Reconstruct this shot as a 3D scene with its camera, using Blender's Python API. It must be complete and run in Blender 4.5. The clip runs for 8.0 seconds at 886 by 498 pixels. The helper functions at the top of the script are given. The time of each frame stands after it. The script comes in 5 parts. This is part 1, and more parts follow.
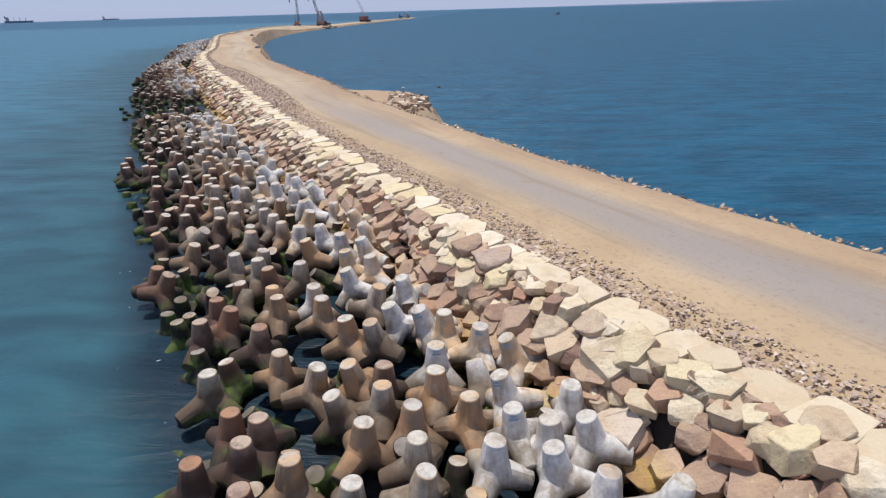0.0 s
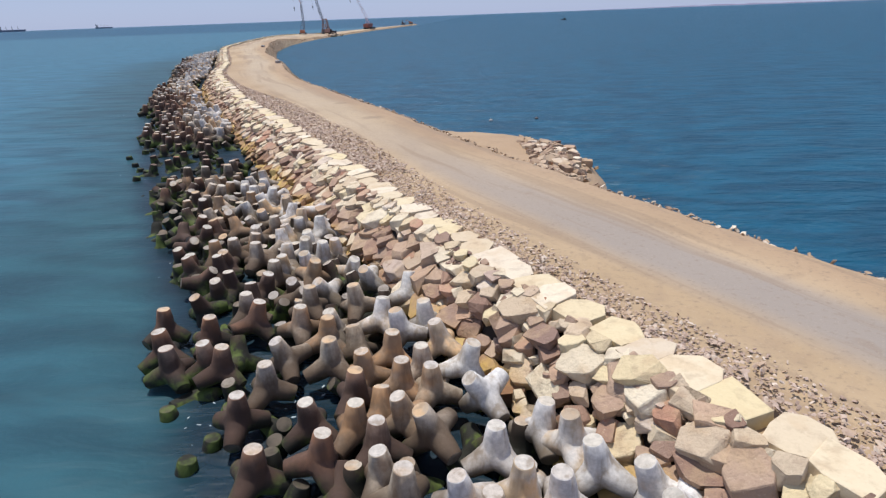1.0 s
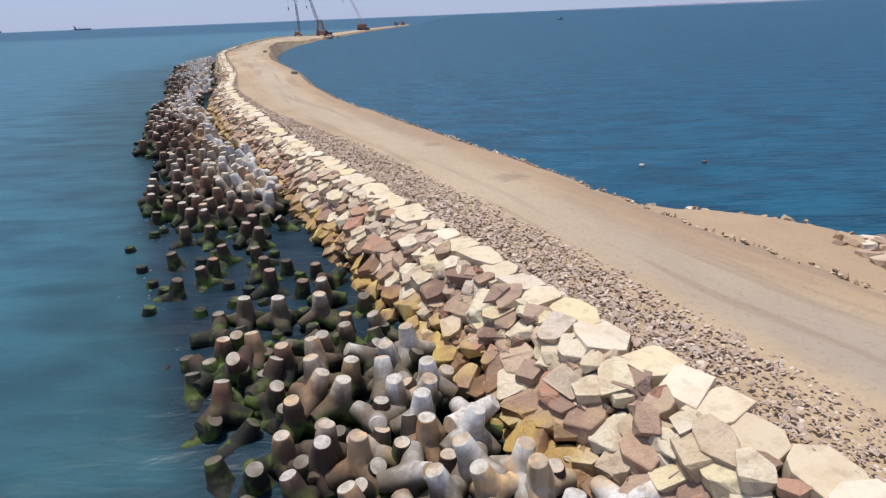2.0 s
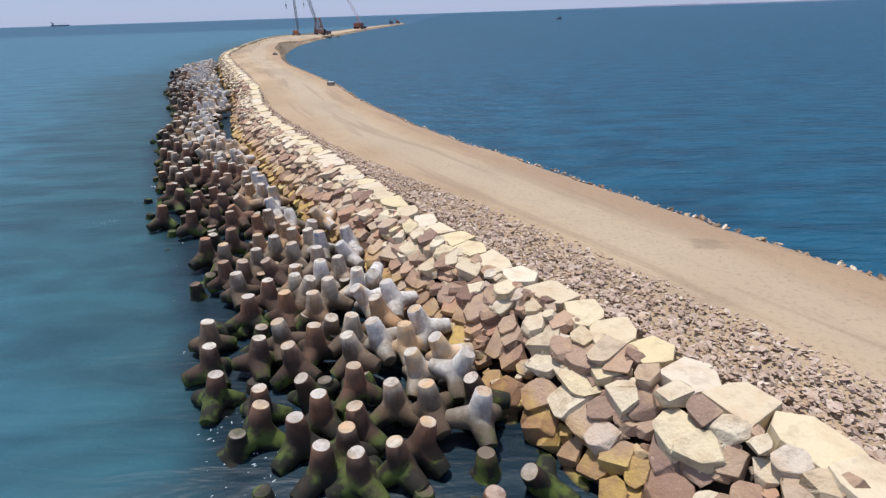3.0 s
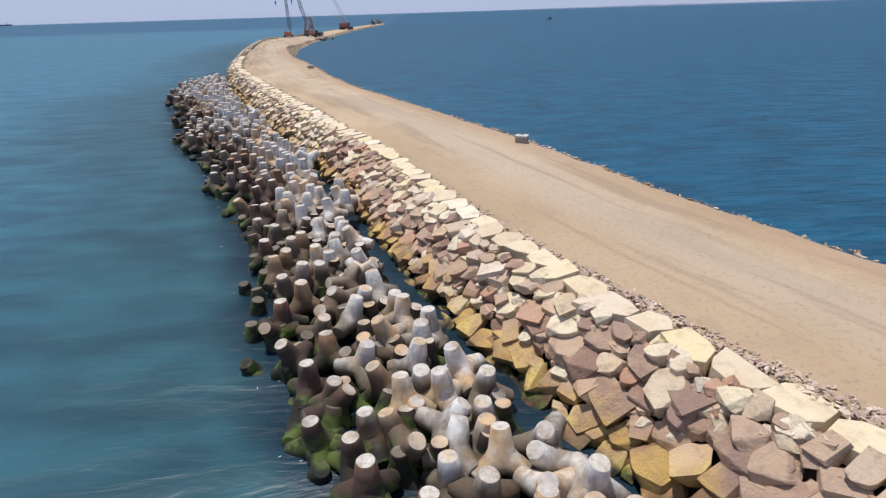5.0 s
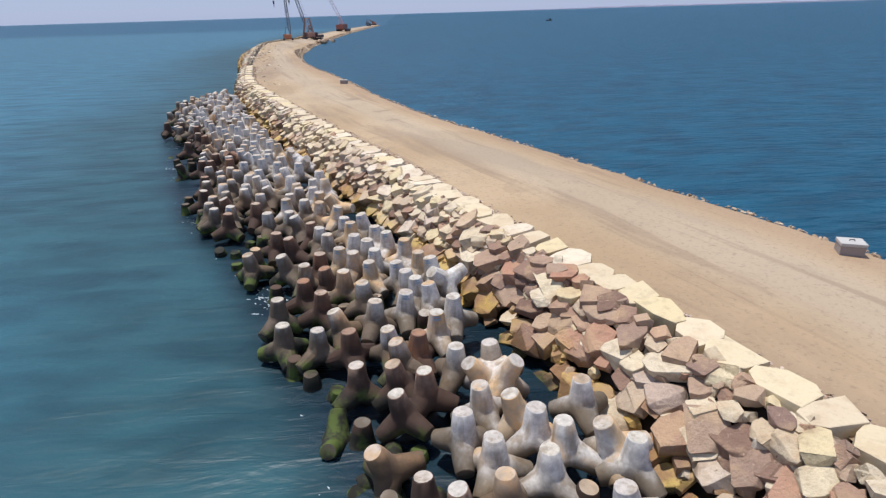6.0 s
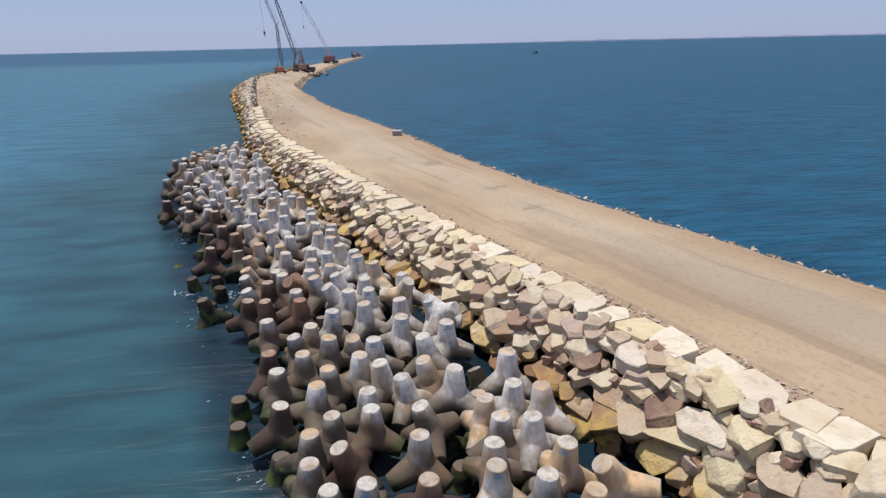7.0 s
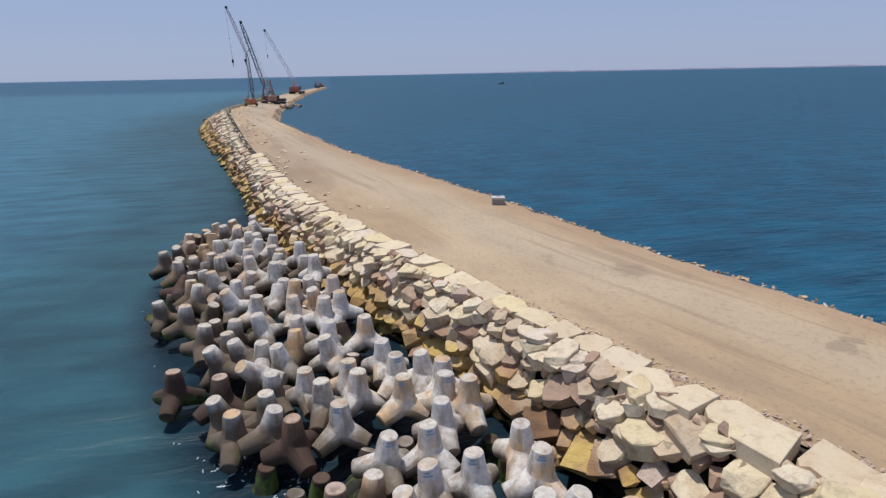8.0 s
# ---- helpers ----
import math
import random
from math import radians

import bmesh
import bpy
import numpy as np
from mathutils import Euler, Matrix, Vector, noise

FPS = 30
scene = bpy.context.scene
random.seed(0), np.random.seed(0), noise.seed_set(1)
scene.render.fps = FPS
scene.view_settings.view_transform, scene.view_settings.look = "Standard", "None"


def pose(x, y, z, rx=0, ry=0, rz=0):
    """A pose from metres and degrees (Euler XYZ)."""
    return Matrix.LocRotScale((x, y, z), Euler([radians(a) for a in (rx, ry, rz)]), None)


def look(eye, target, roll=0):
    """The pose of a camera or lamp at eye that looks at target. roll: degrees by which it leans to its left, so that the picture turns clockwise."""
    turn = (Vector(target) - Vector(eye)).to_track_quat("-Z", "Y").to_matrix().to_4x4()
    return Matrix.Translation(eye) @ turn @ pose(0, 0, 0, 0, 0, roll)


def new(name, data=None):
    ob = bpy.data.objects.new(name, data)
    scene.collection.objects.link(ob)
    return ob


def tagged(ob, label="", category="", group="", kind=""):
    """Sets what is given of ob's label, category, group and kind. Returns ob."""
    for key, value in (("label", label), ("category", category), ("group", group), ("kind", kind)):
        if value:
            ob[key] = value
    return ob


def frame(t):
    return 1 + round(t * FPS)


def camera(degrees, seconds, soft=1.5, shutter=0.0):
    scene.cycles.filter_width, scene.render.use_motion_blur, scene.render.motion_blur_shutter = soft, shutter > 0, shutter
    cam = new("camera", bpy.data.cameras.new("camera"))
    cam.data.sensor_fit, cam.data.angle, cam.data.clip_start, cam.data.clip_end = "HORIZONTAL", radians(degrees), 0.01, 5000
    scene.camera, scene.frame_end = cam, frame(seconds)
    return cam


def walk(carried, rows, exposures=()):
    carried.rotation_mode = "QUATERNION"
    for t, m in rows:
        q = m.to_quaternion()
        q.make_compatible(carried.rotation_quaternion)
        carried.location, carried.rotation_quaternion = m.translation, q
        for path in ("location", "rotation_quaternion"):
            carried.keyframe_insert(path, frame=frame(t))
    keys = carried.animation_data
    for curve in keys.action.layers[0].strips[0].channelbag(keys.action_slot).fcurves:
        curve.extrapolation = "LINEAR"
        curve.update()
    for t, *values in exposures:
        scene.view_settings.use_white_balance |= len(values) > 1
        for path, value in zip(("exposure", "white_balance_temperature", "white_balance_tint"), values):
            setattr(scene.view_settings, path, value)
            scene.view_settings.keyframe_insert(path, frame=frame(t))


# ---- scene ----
from collections import defaultdict

cam = camera(77.1, 8.0, soft=1.3)
PATH = [
    (0, (2.14, 3.05, 10.43), (1.314, 12.192, 6.460), -1.7),
    (0.5, (-4.44, 12.24, 10.84), (-5.237, 21.397, 6.910), -1.9),
    (1, (-11.05, 21.90, 11.18), (-11.801, 31.086, 7.289), -2.1),
    (1.2, (-13.65, 25.70, 11.23), (-14.336, 34.878, 7.328), -2.0),
    (2.3, (-27.80, 47.24, 11.88), (-28.258, 56.432, 7.981), -2.3),
    (2.5, (-30.48, 51.18, 11.92), (-30.888, 60.374, 8.017), -2.1),
    (3, (-37.29, 61.25, 12.03), (-37.542, 70.442, 8.104), -1.9),
    (3.5, (-43.90, 71.01, 11.98), (-43.965, 80.203, 8.063), -1.5),
    (4, (-50.78, 81.30, 12.07), (-50.698, 90.498, 8.141), -1.3),
    (4.5, (-57.25, 91.47, 12.06), (-57.033, 100.665, 8.126), -1.6),
    (5.8, (-70.83, 119.95, 12.34), (-70.289, 129.125, 8.381), -1.7),
    (6, (-72.90, 124.25, 12.37), (-72.326, 133.432, 8.432), -1.7),
    (6.5, (-77.90, 134.66, 12.40), (-77.128, 143.910, 8.678), -1.5),
    (7, (-82.85, 145.53, 12.56), (-81.824, 154.855, 9.078), -1.3),
    (7.5, (-87.46, 156.36, 12.59), (-86.093, 165.714, 9.324), -1.3),
    (8, (-92.29, 167.43, 12.57), (-90.477, 176.785, 9.543), -1.1),
]
walk(cam, [(t, look(eye, target, roll)) for t, eye, target, roll in PATH], [(0, -0.06), (4.5, -0.04), (6.5, -0.10), (8, -0.29)])

# ---- light ----
SUN_EL, SUN_AZ = 74.0, -40.0  # degrees: height, and bearing from +y (negative is towards -x)
world = bpy.data.worlds.new("world")
scene.world = world
world.use_nodes = True
wn = world.node_tree
sky = wn.nodes.new("ShaderNodeTexSky")
sky.sky_type, sky.sun_disc = "NISHITA", False
sky.sun_elevation, sky.sun_rotation = radians(SUN_EL), radians(SUN_AZ)
sky.air_density, sky.dust_density, sky.ozone_density = 1.0, 0.3, 4.0
haze = wn.nodes.new("ShaderNodeMix")
haze.data_type = "RGBA"
haze.inputs[0].default_value = 0.75
haze.inputs[7].default_value = (5.15, 6.3, 9.8, 1)  # even maritime haze over the whole sky
wn.links.new(sky.outputs[0], haze.inputs[6])
wn.links.new(haze.outputs[2], wn.nodes["Background"].inputs[0])
wn.nodes["Background"].inputs[1].default_value = 0.085
sun = new("sun", bpy.data.lights.new("sun", "SUN"))
sun.data.energy, sun.data.angle, sun.data.color = 4.45, radians(0.6), (1.0, 0.978, 0.95)
az, el = radians(SUN_AZ), radians(SUN_EL)
sun.matrix_world = look((math.sin(az) * math.cos(el) * 100, math.cos(az) * math.cos(el) * 100, math.sin(el) * 100), (0, 0, 0))


# ---- materials ----
class Mat:
    """A small node builder round one Principled shader."""

    def __init__(self, name, rough=0.8, metal=0.0):
        self.m = bpy.data.materials.new(name)
        self.m.use_nodes = True
        self.t = self.m.node_tree
        self.b = self.t.nodes["Principled BSDF"]
        self.b.inputs["Roughness"].default_value = rough
        self.b.inputs["Metallic"].default_value = metal

    def node(self, kind, **inputs):
        n = self.t.nodes.new(kind)
        for k, v in inputs.items():
            key = int(k[1:]) if k[0] == "i" and k[1:].isdigit() else k
            self.put(n.inputs[key], v)
        return n

    def put(self, socket, v):
        if isinstance(v, bpy.types.NodeSocket):
            self.t.links.new(v, socket)
        elif isinstance(v, tuple) and len(v) == 3 and socket.type == "RGBA":
            socket.default_value = (*v, 1)
        else:
            socket.default_value = v

    def math(self, op, a, b=0.0, clamp=False):
        n = self.t.nodes.new("ShaderNodeMath")
        n.operation, n.use_clamp = op, clamp
        self.put(n.inputs[0], a), self.put(n.inputs[1], b)
        return n.outputs[0]

    def mix(self, f, a, b, blend="MIX"):
        n = self.t.nodes.new("ShaderNodeMix")
        n.data_type, n.blend_type = "RGBA", blend
        self.put(n.inputs[0], f), self.put(n.inputs[6], a), self.put(n.inputs[7], b)
        return n.outputs[2]

    def place(self, scale=(1, 1, 1), uv=False):
        src = self.node("ShaderNodeUVMap").outputs[0] if uv else self.node("ShaderNodeNewGeometry").outputs["Position"]
        n = self.t.nodes.new("ShaderNodeMapping")
        self.put(n.inputs[0], src)
        n.inputs["Scale"].default_value = scale
        return n.outputs[0]

    def noise(self, scale, detail=4.0, rough=0.55, at=None, distort=0.0):
        n = self.node("ShaderNodeTexNoise", Scale=scale, Detail=detail, Roughness=rough, Distortion=distort)
        self.put(n.inputs["Vector"], at if at is not None else self.place())
        return n.outputs["Fac"]

    def step(self, v, lo, hi):
        n = self.t.nodes.new("ShaderNodeMapRange")
        n.interpolation_type = "SMOOTHSTEP"
        self.put(n.inputs[0], v)
        n.inputs[1].default_value, n.inputs[2].default_value = lo, hi
        return n.outputs[0]

    def ramp(self, v, *stops):
        n = self.t.nodes.new("ShaderNodeValToRGB")
        self.put(n.inputs[0], v)
        while len(n.color_ramp.elements) < len(stops):
            n.color_ramp.elements.new(0.5)
        for e, (p, c) in zip(n.color_ramp.elements, stops):
            e.position, e.color = p, (*c, 1)
        return n.outputs[0]

    def height(self):
        s = self.node("ShaderNodeSeparateXYZ")
        self.put(s.inputs[0], self.node("ShaderNodeNewGeometry").outputs["Position"])
        return s.outputs[2]

    def chance(self):
        """One random number a piece: by object, and by island in joined meshes."""
        a = self.node("ShaderNodeObjectInfo").outputs["Random"]
        b = self.node("ShaderNodeNewGeometry").outputs["Random Per Island"]
        return self.math("FRACT", self.math("ADD", a, b))

    def bump(self, v, strength=0.4, distance=0.05):
        n = self.node("ShaderNodeBump", Strength=strength, Distance=distance, Height=v)
        self.put(self.b.inputs["Normal"], n.outputs[0])

    def color(self, v):
        self.put(self.b.inputs["Base Color"], v)
        return self


def plain(name, rgb, rough=0.6, metal=0.0, vary=0.25, scale=3.0):
    m = Mat(name, rough, metal)
    m.color(m.mix(m.noise(scale), tuple(c * (1 - vary) for c in rgb), tuple(min(1, c * (1 + vary)) for c in rgb)))
    return m.m


def algae(m, base, top, soft):
    """Green and brown growth up to the reach of the tide, with a ragged upper edge."""
    z = m.math("ADD", m.height(), m.math("MULTIPLY", m.math("SUBTRACT", m.noise(0.9, 5), 0.5), 1.6))
    weed = m.mix(m.step(m.noise(1.5, 5), 0.46, 0.62), (0.013, 0.012, 0.006), (0.072, 0.100, 0.015))
    return m.mix(m.step(z, top, top - soft), base, weed)


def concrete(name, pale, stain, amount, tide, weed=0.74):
    """Cast concrete, browned by the tide up to a ragged line, weedy and darkened as for shade below it."""
    m = Mat(name, 0.85)
    r = m.chance()
    n1, n2 = m.noise(0.8, 5), m.noise(6.0, 6, 0.65)
    base = m.mix(m.step(n2, 0.3, 0.7), tuple(c * 0.68 for c in pale), pale)
    tint = m.ramp(m.math("FRACT", m.math("MULTIPLY", r, 7.3)), (0.0, (0.86, 0.80, 0.78)), (0.3, (1.0, 0.97, 0.93)), (0.55, (1.0, 0.94, 0.83)), (0.8, (0.92, 0.82, 0.76)), (1.0, (1.0, 0.98, 0.9)))
    base = m.mix(0.4 if pale[0] > 0.63 else 0.8, base, tint, "MULTIPLY")
    warm = m.mix(m.step(m.noise(1.7, 3), 0.4, 0.6), stain, tuple(min(1, c * k) for c, k in zip(stain, (1.45, 1.25, 0.95))))
    base = m.mix(m.math("MULTIPLY", m.step(m.math("ADD", n1, m.math("MULTIPLY", m.math("SUBTRACT", r, 0.5), 0.5)), 0.7 - amount, 0.95 - amount), 0.85), base, warm)
    streaks = m.noise(3.0, 3, 0.6, m.place((1, 1, 0.15)))
    base = m.mix(m.math("MULTIPLY", m.step(streaks, 0.48, 0.68), 0.6), base, tuple(c * 0.6 for c in stain))
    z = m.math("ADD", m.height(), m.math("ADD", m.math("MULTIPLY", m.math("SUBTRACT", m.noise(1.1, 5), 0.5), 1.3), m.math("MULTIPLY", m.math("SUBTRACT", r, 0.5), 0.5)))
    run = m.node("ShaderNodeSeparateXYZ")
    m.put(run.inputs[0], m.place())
    z = m.math("SUBTRACT", z, m.math("MULTIPLY", m.step(run.outputs[1], 100, 165), 0.42))  # dark zone raised towards the end, painted for shade and weed in the gaps
    # tide browning, darkened further to stand for shade low between the castings
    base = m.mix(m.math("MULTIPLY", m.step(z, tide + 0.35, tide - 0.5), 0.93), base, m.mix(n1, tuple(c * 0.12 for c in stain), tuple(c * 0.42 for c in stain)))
    m.color(algae(m, base, weed, 0.5))
    m.bump(m.math("ADD", n2, m.noise(30, 3)), 0.4, 0.02)
    return m.m


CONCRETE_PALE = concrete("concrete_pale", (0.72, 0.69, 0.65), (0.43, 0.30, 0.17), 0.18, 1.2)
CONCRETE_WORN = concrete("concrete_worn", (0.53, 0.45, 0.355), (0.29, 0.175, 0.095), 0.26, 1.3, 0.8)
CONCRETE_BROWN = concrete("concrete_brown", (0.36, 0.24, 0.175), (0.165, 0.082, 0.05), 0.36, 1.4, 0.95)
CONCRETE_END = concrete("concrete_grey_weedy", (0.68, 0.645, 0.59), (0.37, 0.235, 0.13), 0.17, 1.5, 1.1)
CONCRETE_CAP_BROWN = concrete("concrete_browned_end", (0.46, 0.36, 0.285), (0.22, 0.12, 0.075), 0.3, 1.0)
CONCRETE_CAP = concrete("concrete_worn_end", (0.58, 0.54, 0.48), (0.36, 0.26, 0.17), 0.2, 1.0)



def stone(name, stops, ochre, rough=0.9, bumps=1.0, mottle=1.0):
    """Quarried limestone: one tone a piece, mottled, veined and pitted, rust-yellow near the waterline."""
    m = Mat(name, rough)
    base = m.ramp(m.chance(), *stops)
    big, mid, fine = m.noise(1.1, 5), m.noise(2.4, 5, 0.6, None, 0.2), m.noise(11.0, 6, 0.7)
    base = m.mix(m.math("MULTIPLY", m.step(big, 0.48, 0.66), 0.5 * mottle), base, (0.48, 0.33, 0.19))
    base = m.mix(m.math("MULTIPLY", m.step(mid, 0.50, 0.68), 0.35 * mottle), base, (0.21, 0.13, 0.085))
    base = m.mix(m.math("MULTIPLY", m.step(fine, 0.5, 0.75), 0.22 * mottle), base, (0.14, 0.09, 0.06))
    base = m.mix(m.math("MULTIPLY", m.step(fine, 0.42, 0.30), 0.3), base, (0.74, 0.63, 0.46))
    z = m.math("ADD", m.height(), m.math("MULTIPLY", m.math("SUBTRACT", m.noise(0.5, 4), 0.5), 2.0))
    run = m.node("ShaderNodeSeparateXYZ")
    m.put(run.inputs[0], m.place())
    z = m.math("SUBTRACT", z, m.math("MULTIPLY", m.step(run.outputs[1], 140, 225), 1.25))  # more spray there
    mixed = m.math("ADD", m.math("MULTIPLY", m.noise(0.7, 4), 0.6), m.math("MULTIPLY", m.chance(), 0.4))
    rust = m.ramp(mixed, (0.2, (0.13, 0.07, 0.035)), (0.38, (0.29, 0.15, 0.065)), (0.47, (0.50, 0.32, 0.075)), (0.56, (0.33, 0.185, 0.085)), (0.64, (0.58, 0.41, 0.11)), (0.8, (0.36, 0.20, 0.075)))
    base = m.mix(m.math("MULTIPLY", m.step(z, ochre, ochre - 0.8), 0.82), base, rust)
    m.color(algae(m, base, 0.4, 0.5))
    m.bump(m.math("ADD", m.math("ADD", m.math("MULTIPLY", big, 1.0), m.math("MULTIPLY", mid, 0.8)), m.math("MULTIPLY", fine, 0.35)), 0.9 * bumps, 0.13 * bumps)
    return m.m


ROCK = stone("quarry_rock", ((0.0, (0.18, 0.104, 0.076)), (0.2, (0.34, 0.208, 0.142)), (0.4, (0.42, 0.29, 0.20)), (0.56, (0.25, 0.157, 0.118)), (0.72, (0.46, 0.325, 0.215)), (0.86, (0.40, 0.20, 0.125)), (1.0, (0.60, 0.47, 0.32))), 1.55)
ROCK_CREAM = stone("cream_rock", ((0.0, (0.44, 0.325, 0.23)), (0.2, (0.59, 0.475, 0.32)), (0.5, (0.67, 0.57, 0.415)), (0.75, (0.64, 0.515, 0.30)), (0.88, (0.44, 0.32, 0.25)), (1.0, (0.68, 0.58, 0.45))), 1.15)
SLAB = stone("limestone_slab", ((0.0, (0.52, 0.41, 0.275)), (0.35, (0.63, 0.52, 0.36)), (0.6, (0.61, 0.495, 0.285)), (0.8, (0.56, 0.46, 0.35)), (1.0, (0.67, 0.575, 0.425))), -2.0, bumps=0.5, mottle=0.7)
RUBBLE = stone("small_rubble", ((0.0, (0.35, 0.245, 0.185)), (0.4, (0.43, 0.315, 0.24)), (0.75, (0.49, 0.365, 0.285)), (1.0, (0.62, 0.51, 0.40))), -2.0, bumps=0.4)
BANK_ROCK = stone("bank_rock", ((0.0, (0.24, 0.155, 0.105)), (0.4, (0.38, 0.265, 0.17)), (0.75, (0.48, 0.36, 0.25)), (1.0, (0.68, 0.58, 0.45))), -2.0, bumps=0.5)


def sand_material():
    """Compacted sandy fill: wheel lines along the road, grey worn track in its first stretch, damp patches."""
    m = Mat("compacted_sand", 0.95)
    uv = m.node("ShaderNodeSeparateXYZ")
    m.put(uv.inputs[0], m.node("ShaderNodeUVMap").outputs[0])
    across, along = uv.outputs[0], uv.outputs[1]
    big, fine = m.noise(0.12, 5), m.noise(5.0, 6, 0.7)
    base = m.mix(m.step(big, 0.35, 0.65), (0.42, 0.305, 0.175), (0.50, 0.375, 0.23))
    lines = m.noise(1.0, 5, 0.6, m.place((1.6, 0.035, 1), True), 0.3)
    base = m.mix(m.math("MULTIPLY", m.step(lines, 0.5, 0.62), 0.75), base, (0.285, 0.205, 0.135))
    pale = m.noise(1.0, 4, 0.5, m.place((0.5, 0.02, 1), True))
    base = m.mix(m.math("MULTIPLY", m.step(pale, 0.48, 0.65), 0.6), base, (0.50, 0.40, 0.275))
    swath = m.noise(1.0, 4, 0.55, m.place((0.32, 0.012, 1), True), 0.4)
    base = m.mix(m.math("MULTIPLY", m.step(swath, 0.46, 0.60), 0.45), base, (0.33, 0.235, 0.15))
    blotch = m.noise(0.45, 5, 0.6, None, 0.8)
    base = m.mix(m.math("MULTIPLY", m.step(blotch, 0.52, 0.70), 0.35), base, (0.30, 0.215, 0.145))
    wander = m.math("MULTIPLY", m.math("SUBTRACT", m.noise(0.06, 3), 0.5), 2.5)
    off = m.math("ABSOLUTE", m.math("ADD", m.math("SUBTRACT", across, 0.56), m.math("MULTIPLY", wander, 0.08)))
    track = m.math("MULTIPLY", m.step(off, 0.24, 0.06), m.step(along, 78, 40))
    base = m.mix(m.math("MULTIPLY", track, 0.85), base, m.mix(fine, (0.265, 0.235, 0.21), (0.33, 0.30, 0.27)))
    middle = m.math("MULTIPLY", m.step(off, 0.30, 0.05), m.step(along, 50, 85))
    base = m.mix(m.math("MULTIPLY", middle, 0.5), base, (0.455, 0.385, 0.285))
    shoulder = m.math("MULTIPLY", m.step(m.math("ADD", across, m.math("MULTIPLY", wander, 0.05)), 0.70, 0.90), m.step(along, 300, 220))
    base = m.mix(m.math("MULTIPLY", shoulder, 0.6), base, m.mix(m.noise(0.8, 5), (0.31, 0.20, 0.115), (0.41, 0.285, 0.18)))
    patch = m.step(m.noise(0.35, 4, 0.6, None, 0.6), 0.66, 0.72)
    base = m.mix(m.math("MULTIPLY", patch, 0.4), base, (0.27, 0.20, 0.14))
    for sx, sy, sr in ((-26.6, 83.4, 0.9), (-21.4, 73.9, 1.4), (-75.4, 181.8, 0.75), (-74.6, 182.2, 0.5), (-74.0, 176.8, 0.7), (-78.6, 190.5, 1.1)):
        d = m.node("ShaderNodeVectorMath")
        d.operation = "DISTANCE"
        m.put(d.inputs[0], m.place((1, 1, 0)))
        d.inputs[1].default_value = (sx, sy, 0)
        ragged = m.math("ADD", d.outputs["Value"], m.math("MULTIPLY", m.math("SUBTRACT", m.noise(1.6, 4), 0.5), 2.2))
        base = m.mix(m.math("MULTIPLY", m.step(ragged, sr, sr * 0.4), 0.4), base, (0.16, 0.11, 0.075))
    base = m.mix(m.math("MULTIPLY", m.step(fine, 0.5, 0.70), 0.55), base, (0.23, 0.172, 0.12))
    grit = m.noise(14.0, 4, 0.7)
    base = m.mix(m.math("MULTIPLY", m.step(grit, 0.6, 0.72), 0.5), base, (0.56, 0.48, 0.37))
    ruts = m.noise(1.0, 4, 0.6, m.place((9.0, 0.05, 1), True), 0.5)
    base = m.mix(m.math("MULTIPLY", m.step(ruts, 0.53, 0.64), 0.5), base, (0.27, 0.195, 0.13))
    m.color(m.mix(1.0, base, (0.89, 0.855, 0.835), "MULTIPLY"))
    m.bump(m.math("ADD", fine, m.math("MULTIPLY", lines, 1.5)), 0.5, 0.05)
    return m.m


SAND = sand_material()
# core coloured near-black to stand for shade in the gaps between rocks
CORE = plain("core_gap_shade", (0.045, 0.034, 0.026), 0.95, vary=0.4, scale=2.0)


